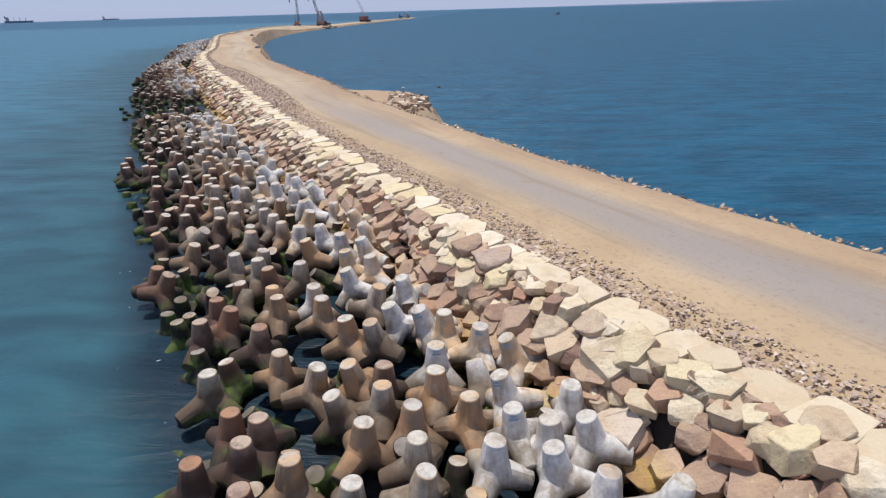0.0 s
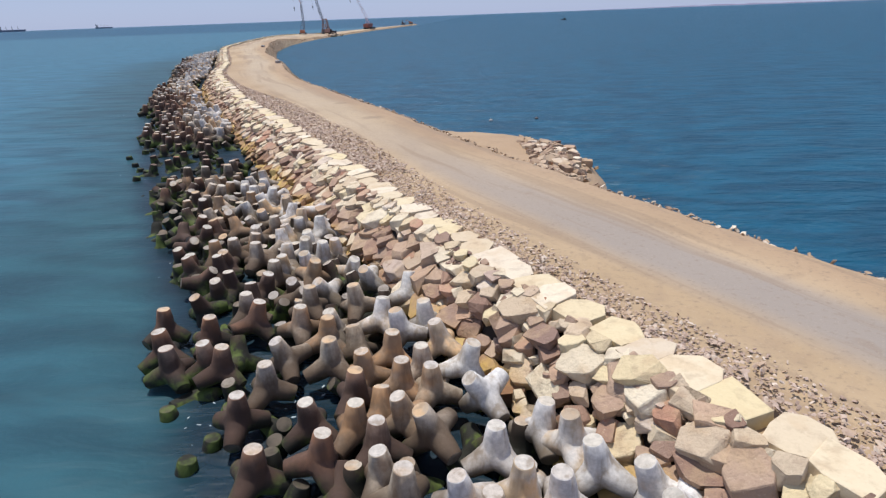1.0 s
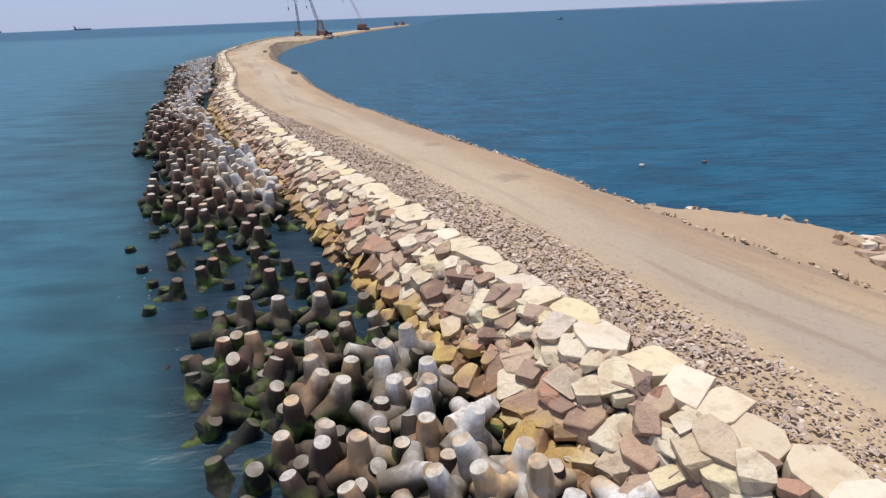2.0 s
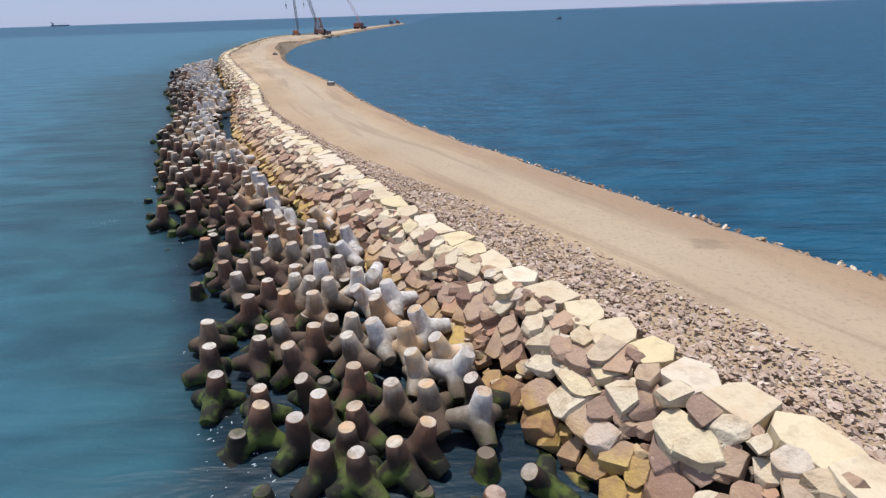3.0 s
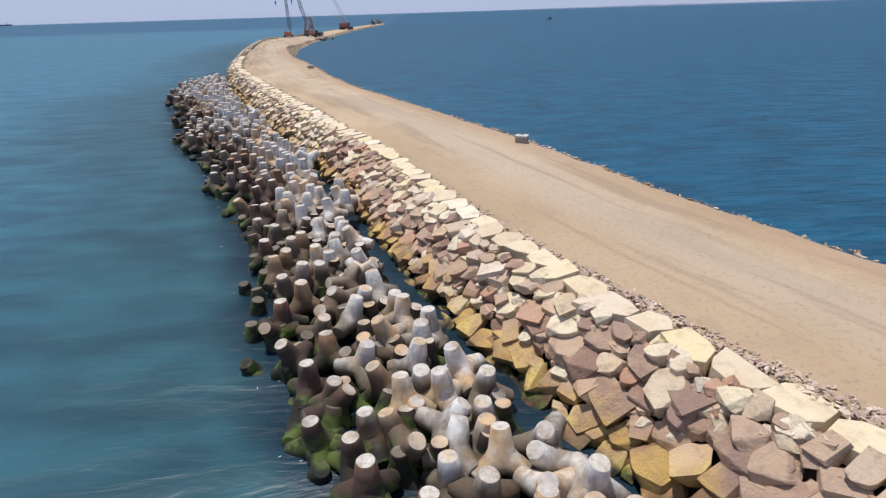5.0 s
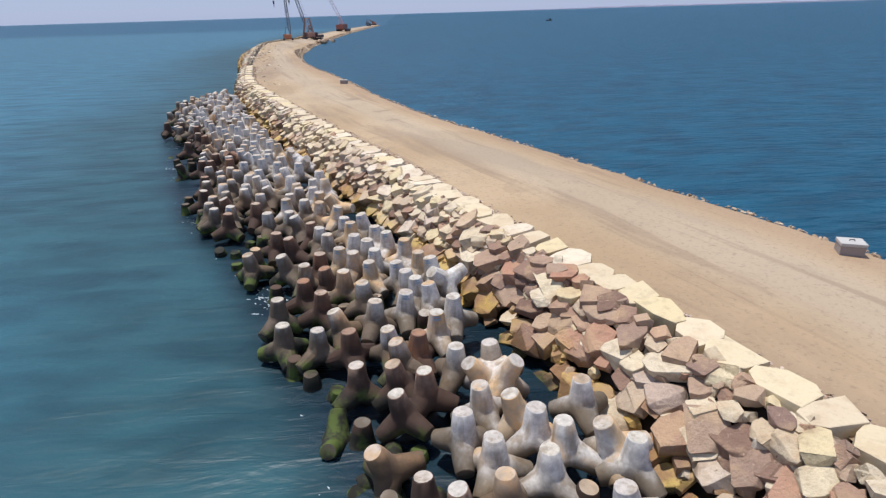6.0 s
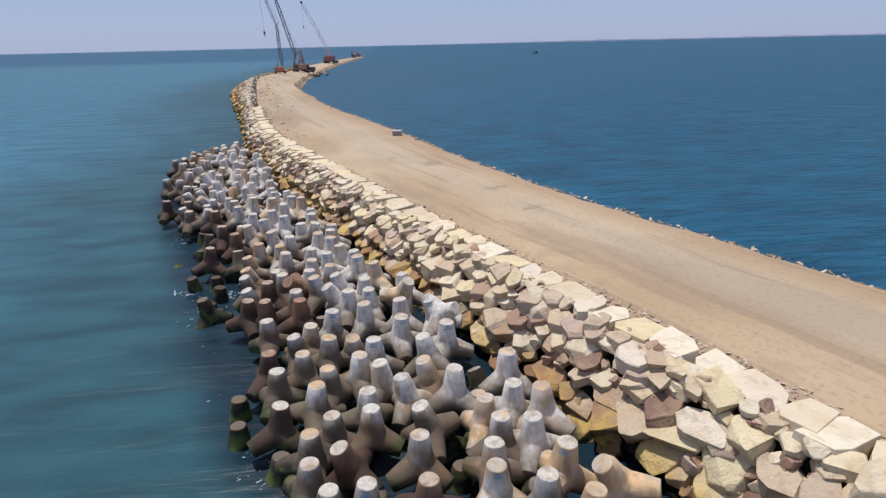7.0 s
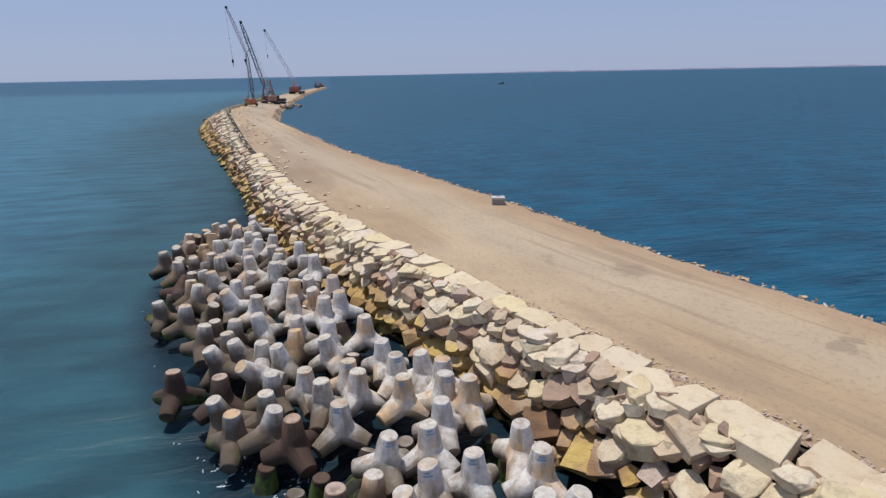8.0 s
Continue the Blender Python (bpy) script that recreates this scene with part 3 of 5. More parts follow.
rest, own = [], len(large)
y = -22.0
while y < 470:
    width = -float(toe(y)) - 1.7
    far = y > 250
    pitch = 1.25 if far else (0.74 if y < 50 else (0.84 if y > 165 else 0.80))
    small, wider = (0.93, 1.08) if y < 50 else (1.0, 1.1)
    count = max(3, round(math.hypot(width, 2.6 + rise(y)) / ((1.15 if far else (0.76 if y > 165 else 0.72)) * small)))
    c, a = float(crest(y)), lean(y)
    for j in range(count + 1):
        k = (j + rnd.uniform(-0.3, 0.3)) / count
        kk = min(max(k, -0.08), 0.95)
        x = c - 1.7 - width * (1 - kk) + slab_shift(y) * max(kk, 0)
        yy = y + rnd.uniform(-0.35, 0.35) * pitch
        s = rnd.choice((0.52, 0.68, 0.78, 0.88, 1.06)) * (1.06 if y > 165 else 1.0) * (1.1 if far else 1.0) * (0.8 if kk > 0.85 else 1.0) * small
        z = slope_z(max(kk, 0), yy) - s * 0.22 + rnd.uniform(-0.05, 0.05)
        turn = Euler((0, 0, a)).to_matrix() @ Euler((rnd.gauss(0, 0.07), -(0.58 if y < 52 else 0.64) * (1 - 0.5 * kk) + rnd.gauss(0, 0.07), 0)).to_matrix() @ Euler((0, 0, rnd.uniform(0, 6.28))).to_matrix()
        m = Matrix.LocRotScale((x, yy, z), turn.to_quaternion(), (s * rnd.uniform(0.95, 1.35) * wider, s * wider, s * rnd.uniform(0.55, 0.8) * (0.8 if y > 52 else 1.0)))
        chance_cream = (0.28 if y < 45 else 0.18) if y < 70 else (0.17 if y < 125 else (0.15 if y < 150 else (0.42 if y < 205 else 0.12) + 0.35 * kk))
        if any((x - bx) ** 2 + (yy - by) ** 2 < (0.24 * (bw + s)) ** 2 for bx, by, bw in large):
            continue
        cream = rnd.random() < chance_cream + (0.12 if 135 < y < 147 else 0.46) * (kk > 0.70)
        i = rnd.randrange(len(ROCKS))
        if own < 300 and (150 < y < 172 or 54 < y < 66 or 96 < y < 108) :
            ob = new("rock", rock_own[cream][i])
            ob.parent, ob.matrix_local = armour, m
            own += 1
        else:
            rest.append((ROCKS[i], m, int(cream)))
    y += pitch * math.cos(a)
for _ in range(3000):  # smaller stones wedged between the blocks
    y = rnd.uniform(-15, 225)
    k = rnd.random() ** 0.6
    c, w = float(crest(y)), -float(toe(y)) - 1.5
    s = rnd.uniform(0.18, 0.5)
    m = Matrix.LocRotScale((c - 1.5 - w * (1 - k) + slab_shift(y) * k, y, slope_z(k, y) - 0.06 - 0.2 * s), Euler((rnd.gauss(0, 0.4), rnd.gauss(-0.3, 0.4), rnd.uniform(0, 6.28))), (s * 1.3, s, s * 0.8))
    rest.append((rnd.choice(ROCKS), m, int(rnd.random() < 0.35)))
ob = tagged(new("rock_layer", joined("rock_layer", rest, [ROCK, ROCK_CREAM])), "tightly packed brown, pinkish and cream armour rocks", kind="stuff")
ob.parent = armour


# ---- crest slabs ----
def slab_mesh(seed):
    rnd = random.Random(seed)
    bm = bmesh.new()
    ring = []
    for cx, cy in ((-0.5, -0.5), (0.5, -0.5), (0.5, 0.5), (-0.5, 0.5)):
        if rnd.random() < 0.45:  # a broken corner
            k = rnd.uniform(0.15, 0.35)
            pair = [(cx, cy * (1 - 2 * k)), (cx * (1 - 2 * k), cy)]
            ring += pair if cx * cy > 0 else pair[::-1]
        else:
            ring.append((cx, cy))
    ring = [(px + rnd.uniform(-0.10, 0.10), py + rnd.uniform(-0.10, 0.10)) for px, py in ring]
    n, tx, ty = len(ring), rnd.uniform(-0.12, 0.12), rnd.uniform(-0.08, 0.08)
    low = [bm.verts.new((px * 1.05, py * 1.05, -0.5)) for px, py in ring]
    top = [bm.verts.new((px, py, 0.5 + px * tx + py * ty)) for px, py in ring]
    bm.faces.new(low[::-1])
    bm.faces.new(top)
    for i in range(n):
        bm.faces.new((low[i], low[(i + 1) % n], top[(i + 1) % n], top[i]))
    bmesh.ops.bevel(bm, geom=[e for e in bm.edges if all(v.co.z > 0 for v in e.verts)], offset=0.022, segments=1, affect="EDGES")
    return finish("slab", bm, SLAB)


SLABS = [slab_mesh(300 + i) for i in range(16)]
crest_row = tagged(empty("crest_slabs"), "row of large flat cream limestone slabs edging the road", "stone slabs", kind="structure")
rnd = random.Random(21)
y = -20.0
while y < 235:
    a = lean(y)
    length = rnd.uniform(0.95, 1.75) if y > 52 else rnd.uniform(0.9, 1.5)
    wide = rnd.uniform(1.1, 1.6)
    off = -0.1 - wide / 2 + rnd.uniform(-0.12, 0.12) + slab_shift(y)
    yy = y + length * 0.5 * math.cos(a)
    x = float(crest(yy)) + off / math.cos(a)
    ob = new("slab", rnd.choice(SLABS))
    ob.parent = crest_row
    ob.matrix_local = Matrix.LocRotScale((x, yy, CREST_Z - (0.38 if yy < 52 else 0.36) + rise(yy) + rnd.uniform(-0.05, 0.05)), Euler((rnd.gauss(0, 0.025), rnd.gauss(-0.02, 0.035), a + rnd.gauss(0, 0.09))), (wide, length * 0.99, 0.5))
    y += length * math.cos(a)

# ---- loose rubble between slabs and road ----
rnd = random.Random(31)
pieces = []
y = -20.0
while y < 236:
    w = max(float(rubble_width(y)), 0.5)
    for _ in range(int(5 + w * (26 if y < 54 else 30))):
        k = rnd.random() ** (1.45 if y < 54 else 1.25)
        yy = y + rnd.uniform(0, 0.5)
        start = max(slab_shift(yy), -0.1)
        x = float(crest(yy)) - 0.1 + start + (w - 0.7 * start) * k + rnd.gauss(0, 0.12)
        s = rnd.uniform(0.08, 0.22) * (1.8 if rnd.random() < 0.25 * (1 - k) else 1.0) * (0.56 if y < 54 else (0.74 if w > 2 else 0.65))
        z = float(road_z(x, yy)) + (0.30 * (1 - k) if w > 1 else 0.02) + rnd.uniform(-0.04, 0.02)
        pieces.append((rnd.choice(PEBBLES), Matrix.LocRotScale((x, yy, z), Euler((rnd.gauss(0, 0.35), rnd.gauss(0, 0.35), rnd.uniform(0, 6.28))), (s * 1.5, s * 1.2, s * 0.45)), 0))
    y += 0.5
tagged(new("loose_rubble", joined("loose_rubble", pieces, [RUBBLE])), "strip of small broken grey-brown rubble beside the road", "rubble", kind="stuff")

# scattered white stones on the far shoulder
pieces = []
for _ in range(380):
    y = rnd.uniform(205, 420)
    k = rnd.random() ** 3
    x = float(crest(y)) - 1.5 + k * 6.5
    s = rnd.uniform(0.2, 0.55) * (1.6 if rnd.random() < 0.1 else 1)
    pieces.append((rnd.choice(PEBBLES), Matrix.LocRotScale((x, y, road_z(x, y) + 0.02 + 0.12 * (1 - k)), Euler((rnd.gauss(0, 0.2), rnd.gauss(0, 0.2), rnd.uniform(0, 6))), (s * 1.4, s * 1.1, s * 0.7)), 0))
tagged(new("shoulder_stones", joined("shoulder_stones", pieces, [ROCK_CREAM])), "pale stones strewn on the far road shoulder", "stones", kind="stuff")

# ---- lee bank: ragged rocks along the sheltered edge ----
pieces = []
y = -30.0
while y < 760:
    step = 0.3 if y < 230 else 1.0
    for _ in range(13):
        k = rnd.random() ** 1.3
        s = rnd.choice((0.06, 0.08, 0.11, 0.16)) * (1.4 if y > 230 else (0.85 if y > 100 else 1)) * (0.8 if k > 0.6 else 1.0)
        x = float(edge(y)) + bumpy(float(edge(y)), y, 0.8, 0.45) - 0.1 + 2.2 * k
        top = ROAD_Z + rise(y) - lee_fall(y) - 0.12
        z = float(np.interp(2.2 * k - 0.1, [0, 0.35, 1.1, 2.3], [top, top - 0.35, top * 0.5, -0.5])) + 0.04
        pieces.append((rnd.choice(ROCKS), Matrix.LocRotScale((x, y + rnd.uniform(-0.4, 0.4), z), Euler((rnd.gauss(0, 0.4), rnd.gauss(0.4, 0.4), rnd.uniform(0, 6.28))), (s * 1.9, s * 1.2, s * 0.42)), 0))
    y += step
tagged(new("bank_rocks", joined("bank_rocks", pieces, [BANK_ROCK])), "ragged tan rocks along the sheltered waterline", "rocks", kind="stuff")


# ---- tetrapods ----
def tetrapod_mesh(seed):
    """Four tapered legs grown out of one hull; the first leg points up."""
    rnd = random.Random(seed)
    axes = [Vector((0, 0, 1))]
    for i in range(3):
        a = 2 * math.pi * i / 3
        axes.append(Vector((math.cos(a) * 0.9428, math.sin(a) * 0.9428, -1 / 3)))
    bm, N, roots = bmesh.new(), 16, []
    for d in axes:
        q = d.to_track_quat("Z", "Y")
        roots.append([bm.verts.new(d * 0.37 + q @ Vector((math.cos(2 * math.pi * k / N) * 0.455, math.sin(2 * math.pi * k / N) * 0.455, 0))) for k in range(N)])
    bm.verts.ensure_lookup_table()
    bmesh.ops.convex_hull(bm, input=bm.verts[:])
    for ring in roots:
        ids = set(ring)
        caps = [f for f in bm.faces if all(v in ids for v in f.verts)]
        bmesh.ops.delete(bm, geom=caps, context="FACES_ONLY")
    for d, ring in zip(axes, roots):
        q = d.to_track_quat("Z", "Y")
        last = ring
        for far, r in ((0.76, 0.395), (1.175, 0.325), (1.20, 0.30)):
            row = [bm.verts.new(d * far + q @ Vector((math.cos(2 * math.pi * k / N) * r, math.sin(2 * math.pi * k / N) * r, 0))) for k in range(N)]
            for k in range(N):
                bm.faces.new((last[k], last[(k + 1) % N], row[(k + 1) % N], row[k]))
            last = row
        bm.faces.new(last).material_index = 1
    for v in bm.verts:
        v.co += Vector([noise.noise(v.co * 1.7 + Vector((seed * 3.1 + j * 7, 0, 0))) * 0.03 for j in range(3)])
    loose = [e for e in bm.edges if not e.link_faces]
    if loose:
        bmesh.ops.delete(bm, geom=loose, context="EDGES")
    me = finish("tetrapod", bm, None, True)
    me.set_sharp_from_angle(angle=radians(23))
    return me


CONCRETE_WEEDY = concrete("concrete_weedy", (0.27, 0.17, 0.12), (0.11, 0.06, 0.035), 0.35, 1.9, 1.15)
TETRA = [tetrapod_mesh(i) for i in range(4)]
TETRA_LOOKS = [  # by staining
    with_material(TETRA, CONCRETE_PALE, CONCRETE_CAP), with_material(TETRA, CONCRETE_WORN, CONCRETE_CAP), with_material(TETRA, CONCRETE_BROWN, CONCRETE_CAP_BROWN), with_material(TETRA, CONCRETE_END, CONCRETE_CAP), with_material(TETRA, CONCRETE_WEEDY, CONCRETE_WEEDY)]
LABELS = ["pale grey concrete tetrapod on the armour slope", "weathered tan concrete tetrapod, stained near the waterline", "dark brown-stained concrete tetrapod at the waterline", "grey concrete tetrapod with dark weed on its lower legs", "drowned concrete tetrapod grown over with green weed"]
rnd = random.Random(41)


def gap_share(y, u):
    """How sparse the field is: a breach with open water between 58 and 79, thin stretches at 37, 91, 144 and 174."""
    breach = min(1.0, max(0.0, 1.7 * (1 - abs(y - 68.5) / 10.5))) * (0.72 + 0.4 * (u > 0.55))
    thin = 0.6 * max(0.0, 1 - abs(y - 37) / 8) * (u < 0.45)
    open_side = 0.95 * max(0.0, min(1.0, 1.6 - abs(y - 91) / 5.5)) * (u < 0.7)
    notch = 0.95 * max(0.0, 1 - abs(y - 144.5) / 6) * (u < 0.36)
    tail = 0.9 * max(0.0, min(1.0, 2 - abs(y - 174) / 8)) * (u < 0.30)
    return min(1.0, max(breach, thin, open_side, notch, tail))


def unit(y):
    """The castings of the first stretch are smaller."""
    return float(np.interp(y, [48, 62, 130, 160], [0.74, 0.80, 0.83, 0.87]))


def reach(y):
    """The seaward and the landward limit of the castings."""
    return float(sea_side(y)) + 0.5, float(crest(y) + berth(y)) + (0.2 if y < 52 else (-1.3 if 132 < y else -0.7))


def share(x, y):
    left, right = reach(y)
    return (x - left) / (right - left)


def top_of(u, y):
    """How high the uppermost legs reach there."""
    u = min(max(u, 0), 1)
    return 1.5 + 0.6 * u + rise(y) * (0.5 + 0.5 * u) - 0.42 * min(1.0, max(0.0, 1.7 * (1 - abs(y - 68.5) / 10.5))) - float(np.interp(y, [56, 59, 69, 73], [0, 0.3, 0.3, 0]))


PALE, WORN, BROWN, WEEDY, LOW = 0, 1, 2, 4, 5
stood = []


def stand(stain, x, y, tilt, way):
    """One casting whose upper leg ends above (x, y), leaning by tilt degrees towards the bearing way."""
    u, big = share(x, y), unit(y)
    top = 0.32 if stain == WEEDY else (0.75 if stain == LOW else top_of(u, y))
    up = Matrix.Rotation(radians(way), 3, "Z") @ Vector((math.sin(radians(tilt)), 0, math.cos(radians(tilt))))
    at = Vector((x, y, top)) - up * 1.19 * big
    rnd = random.Random(round(x * 10) * 7919 + round(y * 10))
    turn = up.to_track_quat("Z", "Y").to_matrix().to_4x4() @ Matrix.Rotation(rnd.uniform(0, 6.28), 4, "Z")
    look_of = BROWN if stain == LOW else stain
    if stain == WORN and y + rnd.uniform(-8, 8) > 138:
        look_of = 3
    stood.append((at, turn, look_of, rnd.uniform(0.97, 1.03), tilt))


# run 10 to 20
stand(BROWN, -2.9, 11.1, 4, 28)
stand(WORN, -0.6, 11.3, 5, 13)
stand(WORN, 0.9, 11.6, 10, -2)
stand(BROWN, -4.3, 11.8, 5, 32)
stand(WORN, -2.1, 11.9, 6, 20)
stand(PALE, 3.5, 12.2, 11, -178)
stand(BROWN, -3.4, 12.4, 6, 26)
stand(PALE, 2.3, 12.4, 2, -3)
stand(WORN, 0.6, 12.5, 1, 9)
stand(WORN, -0.7, 13.0, 6, 11)
stand(PALE, 3.5, 13.0, 4, 175)
stand(PALE, 4.3, 13.1, 15, -179)
stand(BROWN, -3.3, 13.2, 3, 26)
stand(PALE, 2.7, 13.4, 7, -178)
stand(BROWN, -4.1, 13.4, 6, 27)
stand(WORN, 1.7, 13.8, 0, 2)
stand(WORN, -0.5, 14.3, 4, 10)
stand(PALE, 2.4, 14.6, 16, -170)
stand(WEEDY, -6.3, 14.8, 16, -133)
stand(WORN, 0.8, 14.8, 0, -173)
stand(WORN, -5.4, 14.9, 4, 30)
stand(WORN, -2.4, 15.1, 11, 14)
stand(BROWN, -0.6, 15.1, 4, 10)
stand(WORN, -1.6, 15.2, 13, -154)
stand(WORN, -3.7, 15.8, 6, 21)
stand(PALE, 0.7, 15.9, 0, -173)
stand(PALE, 2.6, 16.2, 21, -168)
stand(PALE, 1.9, 16.8, 4, -2)
stand(BROWN, -4.8, 17.1, 6, 23)
stand(WORN, -1.4, 17.2, 11, -159)
stand(WORN, -2.2, 17.4, 5, -160)
stand(BROWN, -6.9, 17.5, 3, 31)
stand(PALE, 0.8, 17.6, 1, -175)
stand(PALE, -0.0, 17.8, 20, -159)
stand(PALE, -1.0, 18.1, 20, -157)
stand(BROWN, -6.2, 18.2, 15, 21)
stand(WORN, -3.3, 18.7, 3, 18)
stand(BROWN, -7.0, 18.9, 3, 28)
stand(WORN, -4.9, 18.9, 2, 23)
stand(WORN, -1.5, 19.3, 14, 5)
# run 20 to 30
stand(PALE, -3.0, 20.7, 17, -171)
stand(BROWN, -9.8, 20.9, 25, 7)
stand(BROWN, -6.0, 21.0, 3, -167)
stand(WORN, -4.9, 21.4, 3, 0)
stand(BROWN, -10.6, 21.5, 13, 22)
stand(PALE, -2.3, 21.7, 7, 174)
stand(WORN, -6.7, 21.8, 0, -166)
stand(PALE, -3.4, 22.3, 7, -180)
stand(WORN, -7.9, 22.4, 3, 16)
stand(WORN, -6.8, 22.7, 10, 4)
stand(BROWN, -9.1, 23.2, 7, -151)
stand(PALE, -3.0, 23.3, 18, -172)
stand(WORN, -5.3, 23.4, 13, -165)
stand(WORN, -10.1, 23.5, 18, 13)
stand(PALE, -4.0, 23.9, 3, 180)
stand(WORN, -8.1, 24.6, 7, 11)
stand(PALE, -3.3, 24.9, 25, -166)
stand(PALE, -6.1, 25.0, 4, 5)
stand(PALE, -5.2, 25.0, 10, -170)
stand(BROWN, -12.7, 25.0, 10, -141)
stand(WORN, -10.4, 25.1, 45, -16)
stand(WORN, -7.1, 25.6, 0, 11)
stand(WORN, -7.8, 26.5, 4, 10)
stand(PALE, -4.1, 26.5, 23, -166)
stand(BROWN, -10.4, 26.5, 9, 17)
stand(PALE, -6.1, 26.7, 17, -4)
stand(BROWN, -12.4, 27.1, 5, 25)
stand(WORN, -8.6, 27.4, 2, -164)
stand(WORN, -11.0, 27.8, 1, 22)
stand(PALE, -6.8, 28.2, 22, -159)
stand(BROWN, -12.8, 28.4, 8, 23)
stand(WORN, -10.4, 28.5, 7, 17)
stand(WORN, -9.1, 28.5, 1, 15)
stand(WORN, -12.0, 29.4, 8, 20)
stand(BROWN, -13.2, 29.6, 6, 24)
# run 30 to 40
stand(BROWN, -14.0, 30.1, 7, 25)
stand(PALE, -7.3, 30.5, 37, -150)
stand(WORN, -10.9, 30.7, 0, 179)
stand(PALE, -9.4, 31.2, 4, 174)
stand(PALE, -11.7, 31.2, 11, -165)
stand(WORN, -12.9, 31.4, 4, 8)
stand(PALE, -10.2, 31.5, 1, -6)
stand(PALE, -7.6, 31.5, 21, -180)
stand(WORN, -13.6, 32.0, 4, -162)
stand(PALE, -8.6, 32.1, 16, -180)
stand(BROWN, -16.7, 32.1, 8, 23)
stand(BROWN, -15.1, 32.6, 10, 13)
stand(PALE, -10.8, 32.7, 0, 179)
stand(BROWN, -13.8, 33.0, 1, 13)
stand(PALE, -9.0, 33.0, 7, 175)
stand(WEEDY, -19.1, 33.0, 11, 27)
stand(WORN, -12.7, 33.3, 20, -155)
stand(WORN, -14.5, 33.7, 5, 12)
stand(BROWN, -15.9, 33.8, 5, -154)
stand(WORN, -13.4, 33.9, 14, -158)
stand(WEEDY, -18.8, 33.9, 10, 25)
stand(BROWN, -18.0, 34.2, 5, 26)
stand(PALE, -11.5, 34.5, 35, -148)
stand(WEEDY, -20.8, 35.1, 1, 36)
stand(BROWN, -14.8, 35.1, 4, 13)
stand(WORN, -12.6, 35.2, 0, 6)
stand(WORN, -13.5, 35.5, 4, 8)
stand(WORN, -17.7, 35.6, 3, 24)
stand(WORN, -14.8, 36.0, 3, -163)
stand(PALE, -11.4, 36.2, 16, -9)
stand(WORN, -13.0, 36.2, 2, -171)
stand(BROWN, -19.5, 36.6, 9, 25)
stand(BROWN, -21.4, 36.6, 1, -144)
stand(WORN, -16.0, 36.7, 0, -161)
stand(WORN, -17.8, 36.8, 18, -145)
stand(BROWN, -20.3, 36.9, 3, -147)
stand(WORN, -14.0, 37.0, 4, 9)
stand(PALE, -12.7, 37.5, 14, -166)
stand(BROWN, -22.2, 37.6, 2, -144)
stand(WORN, -16.4, 38.1, 6, 15)
stand(PALE, -14.1, 38.3, 11, -163)
stand(BROWN, -20.8, 38.5, 7, 27)
stand(WORN, -17.6, 38.9, 5, 18)
stand(BROWN, -22.9, 39.2, 6, 31)
stand(BROWN, -19.3, 39.4, 16, 17)
# run 40 to 50
stand(WORN, -20.1, 40.1, 2, 26)
stand(WORN, -16.0, 40.3, 7, -161)
stand(WORN, -17.7, 40.4, 2, 19)
# run 60 to 70
stand(WORN, -31.8, 61.1, 3, 5)
stand(WORN, -30.1, 61.2, 3, -5)
stand(WORN, -33.3, 61.3, 5, 10)
stand(WEEDY, -35.7, 62.1, 8, 18)
stand(WEEDY, -38.1, 62.3, 11, 25)
stand(WORN, -30.4, 62.7, 3, -177)
stand(WEEDY, -34.5, 62.9, 7, 13)
stand(BROWN, -37.5, 63.9, 13, 19)
stand(LOW, -31.6, 63.8, 8, -1)
stand(BROWN, -33.2, 64.2, 6, 7)
stand(WEEDY, -34.3, 64.1, 2, 15)
stand(LOW, -30.8, 64.1, 48, -104)
stand(WEEDY, -38.4, 64.2, 11, 24)
stand(BROWN, -36.9, 65.0, 5, -151)
stand(WEEDY, -35.5, 64.7, 10, 12)
stand(WEEDY, -39.4, 65.0, 11, 25)
stand(BROWN, -34.0, 65.7, 5, 10)
stand(BROWN, -36.7, 66.0, 8, 17)
stand(WEEDY, -32.3, 65.6, 3, -170)
stand(LOW, -31.5, 65.7, 0, 4)
stand(LOW, -33.1, 66.2, 1, 10)
stand(BROWN, -34.9, 67.0, 5, -161)
stand(WEEDY, -40.9, 66.7, 1, 34)
stand(BROWN, -39.4, 67.1, 7, -146)
stand(BROWN, -36.9, 67.6, 1, -158)
stand(WEEDY, -38.1, 67.5, 9, 20)
stand(WEEDY, -34.5, 68.4, 5, 10)
stand(BROWN, -35.6, 69.6, 11, 10)
stand(WEEDY, -43.1, 69.4, 4, -143)
stand(BROWN, -38.7, 70.3, 7, 20)
# run 70 to 80
stand(BROWN, -36.6, 70.4, 13, 11)
stand(WORN, -40.3, 70.5, 5, 25)
stand(BROWN, -36.5, 71.2, 5, 15)
stand(WEEDY, -42.8, 71.6, 11, 26)
stand(WEEDY, -38.3, 72.3, 3, 3)
stand(WEEDY, -42.7, 72.4, 1, -152)
stand(LOW, -35.5, 72.5, 32, -150)
stand(BROWN, -40.1, 72.7, 3, -163)
stand(BROWN, -39.1, 73.0, 8, -164)
stand(BROWN, -41.1, 73.0, 4, 15)
stand(LOW, -36.6, 73.2, 0, 177)
stand(BROWN, -40.5, 73.6, 3, 23)
stand(BROWN, -38.2, 73.6, 14, -7)
stand(BROWN, -42.1, 74.1, 1, -158)
stand(LOW, -43.9, 74.1, 10, 20)
stand(BROWN, -40.4, 74.4, 5, -162)
stand(PALE, -36.6, 74.6, 9, -9)
stand(BROWN, -43.3, 74.7, 11, 24)
